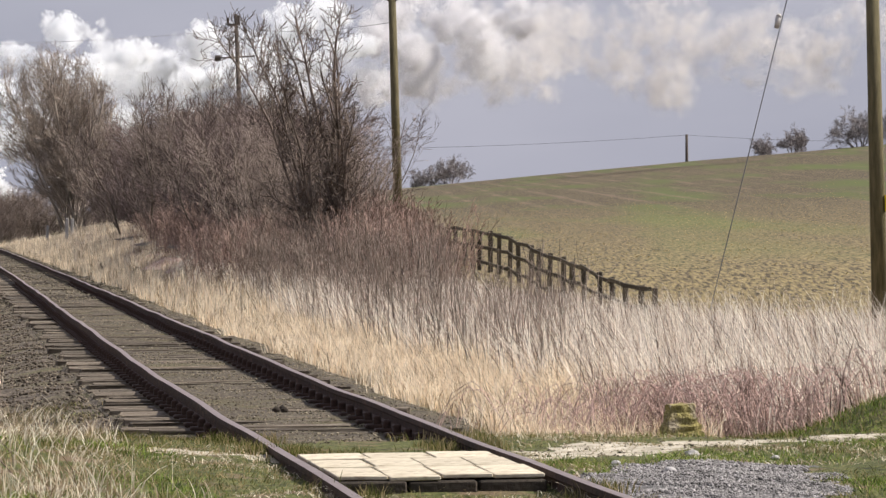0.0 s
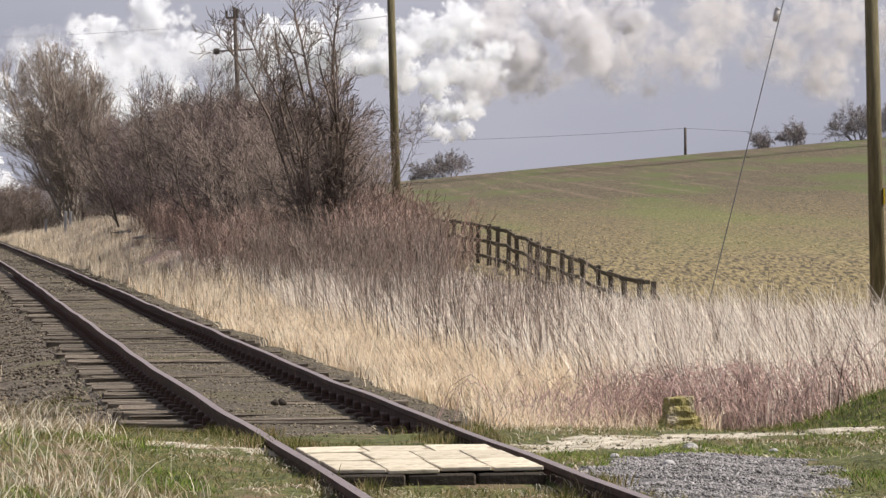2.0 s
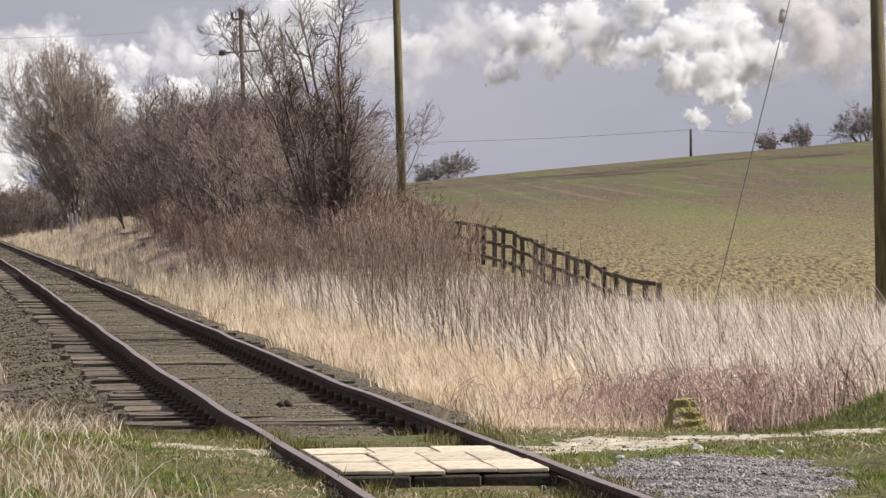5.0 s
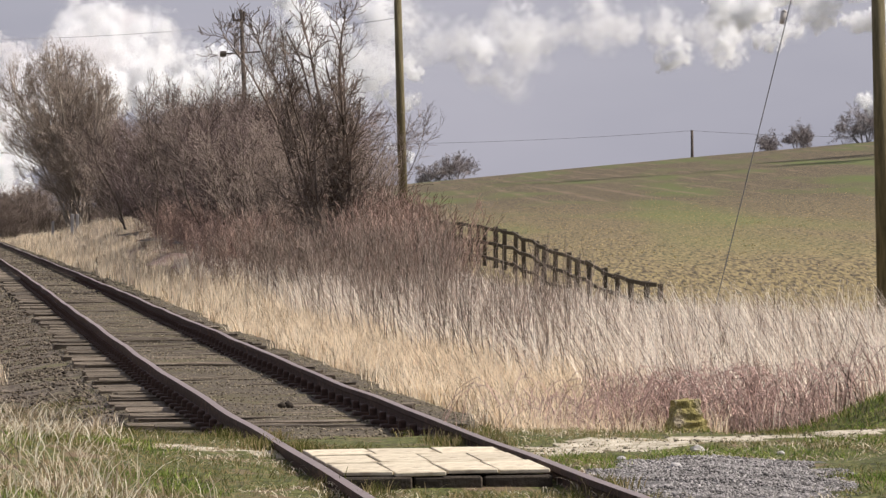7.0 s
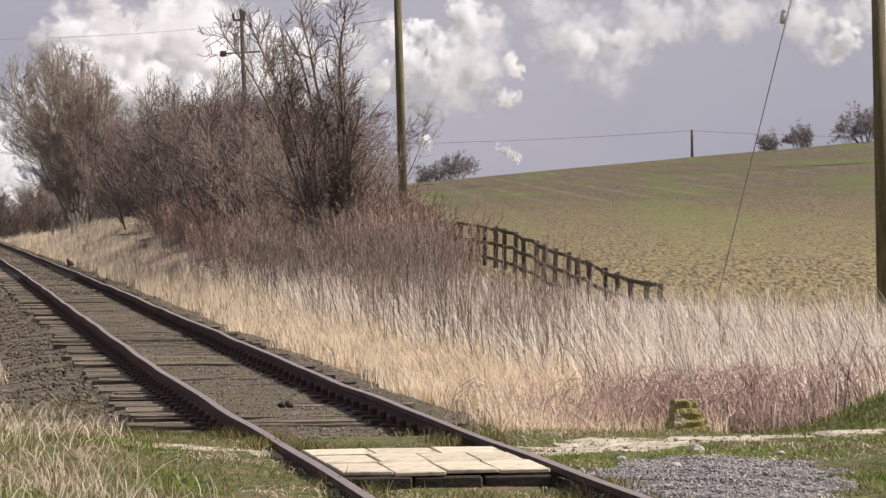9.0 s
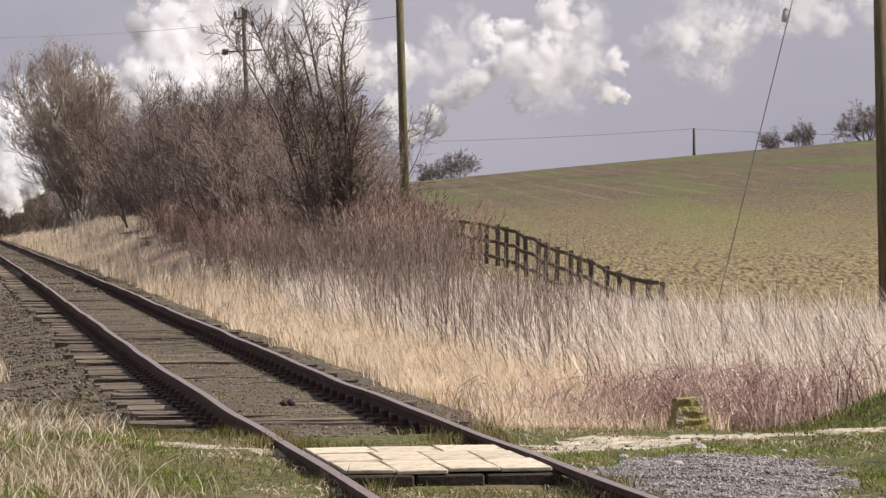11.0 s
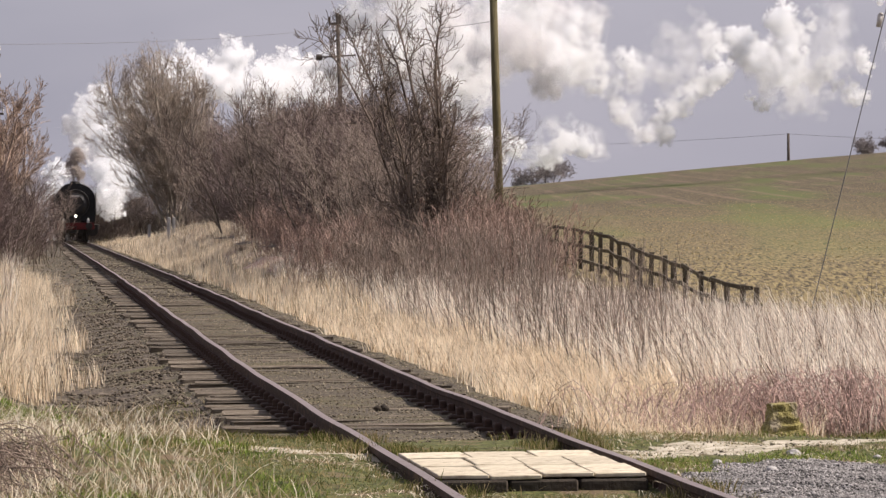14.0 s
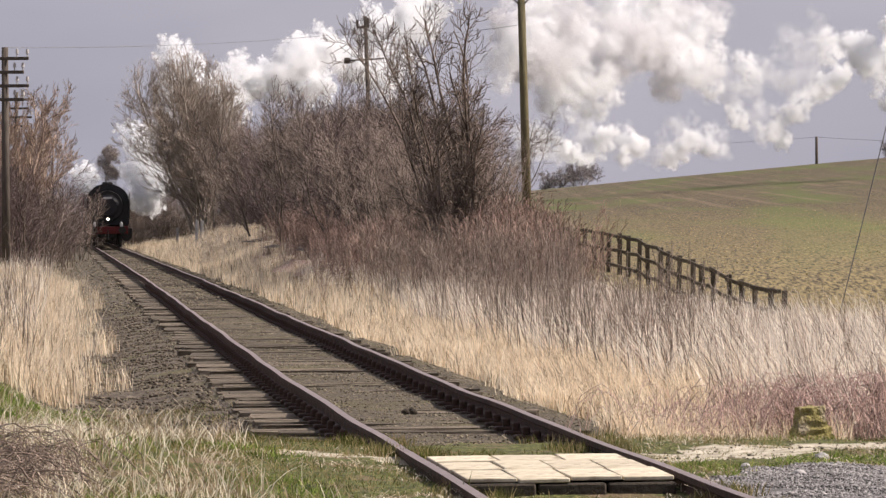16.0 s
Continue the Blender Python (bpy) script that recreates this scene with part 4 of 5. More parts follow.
        blades("green_grass", xs, ys, 0.13 if seed == 25 else 0.09, 0.006, 0.8, M_LUSH, "lush green grass clumps by the crossing", "grass", tuft=8, spread=0.06)
    # the field's stubble
    xs, ys = scatter(26000, 76, 360, lambda x, y, o, u: (o > 11) & (x < 0.13 * y) & (u < 1.15 - (y - 98) / 250), 11, 1.9, 11, 80)
    blades("field_tufts", xs, ys, 0.055, 0.032, 0.9, M_STUBBLE, "straw and young shoots on the field", "crop")
    # litter on the track bed
    xs, ys = scatter(16000, 31, 75, lambda x, y, o, u: (np.abs(o) < 0.64) | ((np.abs(o) > 0.85) & (u < 0.35)), 33, 1.4, -2.0, 1.9)
    blades("straw_litter", xs, ys, 0.045, 0.006, 2.2, M_BLEACH, "bits of dry straw lying in the ballast", "straw", droop=0.7)
    # loose bits on the worn path
    xs, ys = scatter(500, 28, 33, lambda x, y, o, u: (o > 0.85) & (np.abs(y - 29.2 - 0.85 * (x - 0.64)) < 0.9), 35, 1.0, 0.8, 5)
    stones("path_stones", xs, ys, 0.011, M_STONE, "small stones trodden into the path", "stones")
    xs, ys = scatter(2400, 28, 33, lambda x, y, o, u: (o > 0.85) & (np.abs(y - 29.2 - 0.85 * (x - 0.64)) < 0.95) & (wave(x, y, 3.1, 0.4) > 0.25), 36, 1.0, 0.8, 5)
    blades("green_grass", xs, ys, 0.05, 0.005, 0.9, M_GREEN, "thin grass growing in the worn path", "grass", tuft=6, spread=0.05)
    # stones
    xs, ys = scatter(52000, 22, 95, lambda x, y, o, u: (o > -2.9) & (o < 2.1) & ~((y > 24) & (y < 32)), 12, 1.3, -2.9, 2.1)
    stones("ballast_stones", xs, ys, 0.0105, M_STONE, "small brown ballast stones", "ballast")
    xs, ys = scatter(7000, 90, 210, lambda x, y, o, u: (o > -3.1) & (o < 2.2), 17, 1.2, -3.1, 2.2)
    stones("ballast_stones", xs, ys, 0.03, M_STONE, "small brown ballast stones", "ballast")
    xs, ys = scatter(15000, 26, 90, lambda x, y, o, u: (o > -3.9 + 0.5 * wave(x, y, 0.8, 1)) & (o < -1.42) & (wave(x, y, 1.7, 0.8) > -0.6) & (y > 33), 18, 1.5, -4, -1.4)
    stones("cinder_lumps", xs, ys, 0.022, M_CLOD, "lumps of cinder and dirt on the shoulder of the track", "cinders")
    xs, ys = scatter(24000, 22.5, 29.5, lambda x, y, o, u: heap(x, y, o) | (heap(x + 0.15 * (u - 0.5), y + 2 * (u - 0.5), o) & (u > 0.8)), 13, 1.0, 0, 4)
    stones("gravel", xs, ys, 0.0098, M_CHIP, "heap of grey stone chippings", "gravel")


sow()


# ---- poles, wires, fence ----
def telegraph_pole(name, x, y, height, r, material, label, arms=0, lean=0.0, stay=False):
    z = float(land(x, y))
    thing = tagged(new(name), label, "pole")
    thing.matrix_basis = pose(x, y, z - 0.3, 0, lean, 0)
    part("shaft", tube_mesh("shaft", (0, 0, 0), (0, 0, height + 0.3), r, r * 0.72, material, 16), thing)
    for k in range(arms):
        za = height + 0.3 - 0.35 - 0.42 * k
        half = 0.75 if k % 2 == 0 else 0.6
        part("cross_arm", box_mesh("cross_arm", 2 * half, 0.09, 0.1, material, 0.01), thing, pose(0, -r * 0.8, za))
        for s in (-1, -0.55, 0.55, 1):
            bm = bmesh.new()
            add_tube(bm, (0, 0, 0), (0, 0, 0.12), 0.02, 0.02, 6)
            add_tube(bm, (0, 0, 0.1), (0, 0, 0.24), 0.055, 0.035, 8)
            part("insulator", bm_mesh("insulator", bm, M_INSUL), thing, pose(s * half * 0.94, -r * 0.8, za + 0.05))
    return thing


def wire(name, points, r, label, sag=0.0, material=None):
    """A cable through the points, hanging by sag between each two."""
    segs = []
    for a, b in zip(points, points[1:]):
        a, b = np.array(a, float), np.array(b, float)
        last = a
        for i in range(1, 25):
            t = i / 24
            p = a + (b - a) * t - np.array([0, 0, sag * 4 * t * (1 - t)])
            segs.append((*last, *p, r, r))
            last = p
    return tagged(new(name, tri_mesh(name, *tubes(segs, 5), material or M_WIRE)), label, "wire")


def build_poles():
    telegraph_pole("telegraph_pole", -1.05, 117, 8.4, 0.135, M_POLE, "tall mossy brown wooden telegraph pole in the brush", 0, -1.0)
    tall = bpy.data.objects["telegraph_pole"]
    for sx in (-1, 1):
        part("strut", tube_mesh("strut", (sx * 0.09, -0.05, 7.5), (sx * 0.42, -0.05, 7.8), 0.022, 0.022, M_GREYPOLE, 6), tall)
    part("cross_arm", box_mesh("cross_arm", 1.5, 0.09, 0.1, M_POLE, 0.01), tall, pose(0, -0.1, 7.85))
    p = telegraph_pole("telegraph_pole", 8.14, 78, 8.5, 0.155, M_POLE, "thick olive-brown wooden pole with a small yellow plate", 0, -0.8)
    part("plate", box_mesh("plate", 0.03, 0.12, 0.30, M_YELLOW), p, pose(0.145, -0.05, 3.0), "small yellow warning plate")
    w = telegraph_pole("telegraph_pole", -8.2, 180, 9.6, 0.11, M_GREYPOLE, "old dark telegraph pole with a lamp arm in the hedge", 0, -1.5)
    bm = bmesh.new()
    add_box(bm, -0.1, 0, 0, 0.55, 0.08, 0.08)
    add_tube(bm, (-0.33, 0, 0), (-0.33, 0, 0.3), 0.05, 0.05, 8)
    add_tube(bm, (0.12, 0, 0), (0.12, 0, 0.38), 0.05, 0.05, 8)
    part("bracket", bm_mesh("bracket", bm, M_GREYPOLE), w, pose(0, -0.1, 9.45))
    bm = bmesh.new()
    add_tube(bm, (-0.8, 0, 0), (0.75, 0, 0.03), 0.035, 0.035, 8)
    add_tube(bm, (-0.95, 0, 0), (-0.7, 0, 0), 0.12, 0.12, 10)
    part("lamp_arm", bm_mesh("lamp_arm", bm, M_GREYPOLE), w, pose(0, -0.1, 8.05))
    telegraph_pole("telegraph_pole", -17.25, 130, 7.2, 0.14, M_GREYPOLE, "old brown telegraph pole with four cross arms", 4, 0.3)
    telegraph_pole("telegraph_pole", -26.0, 200, 8.0, 0.12, M_GREYPOLE, "old brown telegraph pole with four cross arms", 4, 0.3)
    telegraph_pole("telegraph_pole", 47.2, 800, 16.3 - float(land(47.2, 800)), 0.33, M_GREYPOLE, "far dark pole on the hill", 0)
    z = 1.78
    wire("telephone_wire", [(-17.25, 130, 7.15), (-8.2, 180, 9.75), (-1.1, 117, 7.1)], 0.008, "thin sagging overhead telephone wire", 0.2)
    wire("hill_wire", [(-20, 800, 14.3), (47.2, 800, 16.2), (100, 800, 14.6)], 0.032, "thin wire across the hill", 0.6)
    wire("stay_wire", [(4.8, 79, -1.1), (6.55, 78.2, 5.9)], 0.010, "steel stay wire running down to the verge")
    bm = bmesh.new()
    add_tube(bm, (0, 0, -0.11), (0, 0, 0.11), 0.045, 0.06, 10)
    add_tube(bm, (0, 0, 0.11), (0, 0, 0.16), 0.06, 0.03, 10)
    tagged(new("stay_insulator", bm_mesh("stay_insulator", bm, M_INSUL, True)), "grey stay insulator on the stay wire", "insulator").matrix_basis = pose(6.32, 78.3, 5.25, 0, 12, 0)


build_poles()


def build_fence():
    thing = tagged(new("field_fence"), "weathered grey-brown post and rail fence along the field", "fence")
    rng = random.Random(3)
    post = box_mesh("post", 0.13, 0.11, 1.5, M_FENCE, 0.015)
    ys = [97.5 + 2.05 * k for k in range(24)]
    pts = []
    for y in ys:
        x = 16.7 - 0.12 * y + rng.uniform(-0.06, 0.06)
        pts.append((x, y, float(land(x, y))))
    for x, y, z in pts:
        part("post", post, thing, pose(x, y, z + 0.47 + rng.uniform(-0.04, 0.04), rng.uniform(-2, 2), rng.uniform(-3, 3), rng.uniform(-10, 10)))
    for h in (1.17, 0.72, 0.28):
        for (ax, ay, az), (bx, by, bz) in zip(pts, pts[1:]):
            a, b = Vector((ax - 0.08, ay, az + h + rng.uniform(-0.03, 0.03))), Vector((bx - 0.08, by, bz + h + rng.uniform(-0.03, 0.03)))
            bm = bmesh.new()
            add_box(bm, 0, 0, 0, 0.05, (b - a).length + 0.04, 0.10, 0.01)
            ob = part("rail", bm_mesh("rail", bm, M_FENCE), thing)
            ob.matrix_basis = Matrix.Translation((a + b) / 2) @ (b - a).to_track_quat("Y", "Z").to_matrix().to_4x4()
    return thing


build_fence()


def mossy_stone():
    """A weathered square stump: layered ledges under moss."""
    rings, n = 22, 24
    verts, faces = [], []
    for i in range(rings):
        z = 0.40 * i / (rings - 1)
        for k in range(n):
            a = 2 * math.pi * k / n
            sq = 1 / max(abs(math.cos(a)), abs(math.sin(a))) ** 0.75
            r = (0.20 - 0.24 * max(0, z - 0.05)) * sq * (1 + 0.05 * math.sin(z * 85 + 2 * noise.noise((math.cos(a), math.sin(a), z * 4))))
            p = Vector((r * math.cos(a), r * math.sin(a) * 0.85, z))
            p += Vector((1, 0.6, 0.5)) * (0.03 * noise.noise(p * 7) + 0.02 * noise.noise(p * 22))
            verts.append(p)
            if i:
                b = (i - 1) * n
                faces.append((b + k, b + (k + 1) % n, b + n + (k + 1) % n, b + n + k))
    faces.append(tuple(range((rings - 1) * n, rings * n)))
    ob = new("mossy_stump", mesh_of("mossy_stump", verts, faces, M_MOSS))
    x, y = 1.93, 33.6
    ob.matrix_basis = pose(x, y, float(land(x, y)) - 0.05, 0, -3, 12)
    ob.scale = (0.9, 0.9, 1.12)
    return tagged(ob, "short stump of layered stone covered in yellow moss", "stump")


mossy_stone()


def small_things():
    rng = random.Random(2)
    for x, y, sz in ((-1.475, 38.35, 0.035), (-1.40, 38.3, 0.032), (-1.43, 38.6, 0.03), (-4.0, 52.0, 0.04)):
        bm = bmesh.new()
        bmesh.ops.create_icosphere(bm, subdivisions=2, radius=sz)
        for v in bm.verts:
            v.co *= 1 + 0.35 * noise.noise(v.co * 30 + Vector((x, y, 0)))
        ob = new("clinker", bm_mesh("clinker", bm, M_TIMBER))
        ob.matrix_basis = pose(x, y, float(land(x, y)) + sz * 0.7, 0, 0, rng.uniform(0, 360))
        tagged(ob, "dark lump of clinker lying between the rails", "clinker", "clinker on the track")
    for x, y, sz in ((1.72, 28.9, 0.05), (1.15, 27.7, 0.03), (1.45, 26.6, 0.035), (-0.55, 25.0, 0.035), (-2.55, 33.4, 0.03), (3.0, 33.2, 0.05), (2.25, 28.4, 0.03)):
        bm = bmesh.new()
        bmesh.ops.create_icosphere(bm, subdivisions=2, radius=sz)
        for v in bm.verts:
            v.co *= 1 + 0.4 * noise.noise(v.co * 25 + Vector((x, y, 0)))
            v.co.z *= 0.6
        ob = new("pale_stone", bm_mesh("pale_stone", bm, M_INSUL))
        ob.matrix_basis = pose(x, y, float(land(x, y)) + sz * 0.3, 0, 0, rng.uniform(0, 360))
        tagged(ob, "pale loose stone lying by the crossing", "stone", "pale stones")
    for b, y, h in ((-87.4, 230, 1.35), (-86.2, 232, 1.2), (-92, 262, 1.2)):
        x = b * y / 1000
        ob = new("marker_post", box_mesh("marker_post", 0.16, 0.14, h + 0.3, M_INSUL, 0.02))
        ob.matrix_basis = pose(x, y, float(land(x, y)) + h / 2 - 0.15, 0, 2, 8)
        tagged(ob, "pale weathered marker post in the grass", "post", "marker posts")


small_things()


# ---- brambles and loose saplings on the verge ----
def build_brambles():
    rng = random.Random(14)
    segs, dark = [], []
    for k in range(1400):
        x, y = (rng.gauss(2.15, 0.68), rng.uniform(34.0, 36.6)) if k < 900 else (rng.gauss(-3.3, 0.22), rng.uniform(23.5, 26.0)) if k < 1200 else (rng.gauss(4.6, 0.4), rng.uniform(39, 43))
        a = rng.uniform(0, 6.283)
        span, h = rng.uniform(0.25, 0.9), rng.uniform(0.15, 0.6) * (0.5 if 900 <= k < 1200 else 1.0)
        z = float(land(x, y))
        last = None
        for i in range(9):
            t = i / 8
            p = (x + math.cos(a) * span * (t - 0.5) + rng.gauss(0, 0.012), y + 0.5 * math.sin(a) * span * (t - 0.5), z + h * 4 * t * (1 - t) * (0.8 + 0.3 * t) + rng.gauss(0, 0.01))
            if last:
                (dark if 900 <= k < 1200 else segs).append((*last, *p, 0.0034, 0.003))
            last = p
    tagged(new("bramble_patch", tri_mesh("bramble_patch", *tubes(segs, 3), M_BRAMBLE)), "tangle of arching red-brown bramble canes", "bramble", kind="stuff")
    tagged(new("bramble_patch", tri_mesh("bramble_patch", *tubes(dark, 3), M_SCRUB)), "low dull brown bramble tangle in the turf", "bramble", kind="stuff")
    segs = []
    spec = dict(steps=(7, 4), kids=(3,), bare=(0.35,), wander=(0.045, 0.09), rise=(0.04, 0.06), angle=(24,), short=(0.4,), fine=0.0026)
    out = [[], []]
    for _ in range(1500):
        y, b = rng.uniform(44, 90), rng.uniform(-42, 38)
        x = b * y / 1000
        if 2.9 < x - float(line_x(y)) < 9.5 and (b < 2 or y < 60) and rng.random() < 1.0 - 0.012 * max(b, 0):
            grow(rng, out, (x, y, float(land(x, y)) - 0.03), (rng.gauss(-0.05, 0.14), rng.gauss(0, 0.15), 1), rng.uniform(1.0, 1.7) * (1.0 if b < 5 else 0.8), 0.0088, 0, spec)
    for _ in range(150):
        y = rng.uniform(44, 66)
        x = float(line_x(y)) - rng.uniform(3.4, 6.5)
        grow(rng, out, (x, y, float(land(x, y)) - 0.03), (rng.gauss(0, 0.07), rng.gauss(0, 0.1), 1), rng.uniform(0.8, 1.7), 0.006, 0, spec)
    tagged(new("saplings", tri_mesh("saplings", *tubes(out[0] + out[1], 3), M_SAPLING)), "thin dark upright saplings among dead grass", "sapling", kind="stuff")


build_brambles()


# ---- the train ----
def arch_profile(half, spring, crown, floor, n=14):
    pts = [(-half, floor), (-half, spring)]
    for k in range(1, n):
        a = math.pi * (1 - k / n)
        pts.append((half * math.cos(a), spring + (crown - spring) * math.sin(a)))
    return pts + [(half, spring), (half, floor)]


def extrude(name, prof, y0, y1, material, smooth=False):
    n = len(prof)
    v = [(x, y0, z) for x, z in prof] + [(x, y1, z) for x, z in prof]
    f = [tuple(range(n)), tuple(range(2 * n - 1, n - 1, -1))] + [(i, (i + 1) % n, n + (i + 1) % n, n + i) for i in range(n)]
    bm = bmesh.new()
    vs = [bm.verts.new(c) for c in v]
    for q in f:
        bm.faces.new([vs[i] for i in q])
    return bm_mesh(name, bm, material, smooth)


def wheel_mesh(r, w):
    bm = bmesh.new()
    add_tube(bm, (-w / 2, 0, 0), (w / 2, 0, 0), r, r, 24)
    add_tube(bm, (-w / 2 - 0.02, 0, 0), (-w / 2 + 0.02, 0, 0), r + 0.03, r + 0.03, 24)
    add_tube(bm, (w / 2, 0, 0), (w / 2 + 0.05, 0, 0), r * 0.25, r * 0.2, 12)
    return bm_mesh("wheel", bm, M_SOOT)


def build_engine():
    """Front at y = 0, facing -y; rail heads at z = 0."""
    e = tagged(new("steam_locomotive"), "black steam locomotive with a red buffer beam and a lit lamp", "locomotive")
    part("casing", extrude("casing", arch_profile(1.3, 2.85, 3.88, 1.35), 0.9, 9.0, M_BLACK), e, None, "black arched boiler casing")
    part("cab", extrude("cab", arch_profile(1.36, 2.9, 3.95, 1.2), 9.0, 11.2, M_BLACK), e)
    bm = bmesh.new()
    add_tube(bm, (0, 0.55, 2.55), (0, 0.95, 2.55), 0.9, 0.93, 40)
    part("smokebox", bm_mesh("smokebox", bm, M_SOOT), e, None, "sooty round smokebox front")
    bm = bmesh.new()
    add_tube(bm, (0, 0.43, 2.5), (0, 0.55, 2.5), 0.55, 0.74, 36)
    add_tube(bm, (0, 0.36, 2.5), (0, 0.45, 2.5), 0.06, 0.06, 10)
    add_box(bm, 0.05, 0.42, 2.72, 1.1, 0.05, 0.06)
    add_box(bm, 0.05, 0.42, 2.28, 1.1, 0.05, 0.06)
    door = part("smokebox_door", bm_mesh("smokebox_door", bm, M_BLACK), e)
    part("number_bar", box_mesh("number_bar", 0.5, 0.03, 0.12, M_LAMPBODY), door, pose(0, 0.41, 3.02), "pale number bar")
    bm = bmesh.new()
    add_tube(bm, (0, 1.25, 3.8), (0, 1.25, 4.0), 0.36, 0.30, 20)
    part("chimney", bm_mesh("chimney", bm, M_SOOT), e)
    for s in (-1, 1):
        bm = bmesh.new()
        add_box(bm, s * 1.34, 1.6, 2.5, 0.03, 2.4, 1.5, 0.01)
        part("smoke_deflector", bm_mesh("smoke_deflector", bm, M_BLACK), e)
        bm = bmesh.new()
        add_tube(bm, (s * 1.14, 0.6, 0.72), (s * 1.14, 1.75, 0.72), 0.34, 0.34, 18)
        add_box(bm, s * 1.22, 1.2, 0.98, 0.56, 1.1, 0.4, 0.05)
        part("cylinder", bm_mesh("cylinder", bm, M_SOOT), e)
        bm = bmesh.new()
        add_tube(bm, (s * 0.87, -0.42, 1.05), (s * 0.87, 0.1, 1.05), 0.09, 0.11, 14)
        add_tube(bm, (s * 0.87, -0.47, 1.05), (s * 0.87, -0.42, 1.05), 0.23, 0.23, 20)
        part("buffer", bm_mesh("buffer", bm, M_SOOT), e)
        part("steam_pipe", tube_mesh("steam_pipe", (s * 0.95, 1.0, 1.3), (s * 0.8, 1.2, 2.4), 0.12, 0.12, M_BLACK, 10), e)
        bm = bmesh.new()
        add_box(bm, 0, 0, 0.12, 0.17, 0.17, 0.24, 0.02)
        add_tube(bm, (0, 0, 0.24), (0, 0, 0.32), 0.07, 0.04, 8)
        part("lamp", bm_mesh("lamp", bm, M_LAMPBODY), e, pose(s * 0.82, 0.0, 1.25))
        part("guard_iron", box_mesh("guard_iron", 0.06, 0.05, 0.6, M_SOOT), e, pose(s * 0.74, 0.15, 0.45))
    part("handrail", extrude("handrail", [(1.0 * math.cos(a), 2.6 + 1.0 * math.sin(a)) for a in np.linspace(0.2, 2.9, 20)] + [(1.04 * math.cos(a), 2.6 + 1.04 * math.sin(a)) for a in np.linspace(2.9, 0.2, 20)], 0.5, 0.54, M_BLACK), e, None, "handrail over the smokebox")
    part("buffer_beam", box_mesh("buffer_beam", 2.45, 0.12, 0.44, M_RED, 0.01), e, pose(0, 0.1, 1.05), "red painted buffer beam")
    part("running_plate", box_mesh("running_plate", 2.5, 10.6, 0.06, M_BLACK), e, pose(0, 5.6, 1.42))
    part("frame", box_mesh("frame", 1.1, 10.5, 0.7, M_SOOT), e, pose(0, 5.5, 0.95))
    bm = bmesh.new()
    add_box(bm, 0, 0, 0.1, 0.2, 0.2, 0.2, 0.02)
    add_tube(bm, (0, 0, 0.2), (0, 0, 0.28), 0.07, 0.04, 8)
    lamp = part("lamp", bm_mesh("lamp", bm, M_BLACK), e, pose(0, 0.02, 1.62))
    part("lens", tube_mesh("lens", (0, -0.13, 0.1), (0, -0.1, 0.1), 0.07, 0.07, M_LAMP, 16), lamp, None, "lit lamp lens")
    hook = bmesh.new()
    add_box(hook, 0, -0.1, 0, 0.08, 0.3, 0.12)
    add_tube(hook, (0, -0.22, 0), (0, -0.24, -0.55), 0.03, 0.03, 6)
    part("coupling", bm_mesh("coupling", hook, M_SOOT), e, pose(0, 0, 1.02))
    big, small = wheel_mesh(0.9, 0.14), wheel_mesh(0.47, 0.14)
    for y, me, r in ((1.1, small, 0.47), (2.9, small, 0.47), (4.2, big, 0.9), (6.2, big, 0.9), (8.2, big, 0.9)):
        for s in (-1, 1):
            part("wheel", me, e, pose(s * 0.76, y, r, 0, 0, 0 if s > 0 else 180))
    return e


def build_tender():
    t = tagged(new("tender"), "black coal tender behind the locomotive", "tender")
    part("tank", extrude("tank", [(-1.25, 1.2), (-1.25, 3.1), (-1.1, 3.3), (1.1, 3.3), (1.25, 3.1), (1.25, 1.2)], 0, 6.8, M_BLACK), t)
    part("frame", box_mesh("frame", 1.9, 6.6, 0.5, M_SOOT), t, pose(0, 3.4, 0.9))
    me = wheel_mesh(0.6, 0.14)
    for y in (1.2, 3.2, 5.2):
        for s in (-1, 1):
            part("wheel", me, t, pose(s * 0.76, y, 0.6, 0, 0, 0 if s > 0 else 180))
    return t


def build_coach():
    c = tagged(new("railway_carriage"), "maroon railway carriage of the steam train", "carriage", "carriages of the train")
    part("body", extrude("body", arch_profile(1.37, 3.1, 3.8, 1.1), 0, 18.5, M_COACH), c)
    part("underframe", box_mesh("underframe", 2.2, 18, 0.4, M_SOOT), c, pose(0, 9.25, 0.85))
    pane = box_mesh("window", 0.02, 1.4, 0.8, M_GLASS)
    for k in range(8):
        for s in (-1, 1):
            part("window", pane, c, pose(s * 1.375, 1.8 + 2.15 * k, 2.5))
    me = wheel_mesh(0.46, 0.14)
    for y in (2.0, 4.5, 14.0, 16.5):
        for s in (-1, 1):
            part("wheel", me, c, pose(s * 0.76, y, 0.46, 0, 0, 0 if s > 0 else 180))
    return c


ENGINE, TENDER = build_engine(), build_tender()
COACHES = [build_coach()]
COACHES += [copy_thing(COACHES[0], pose(0, 0, 0)) for _ in range(2)]


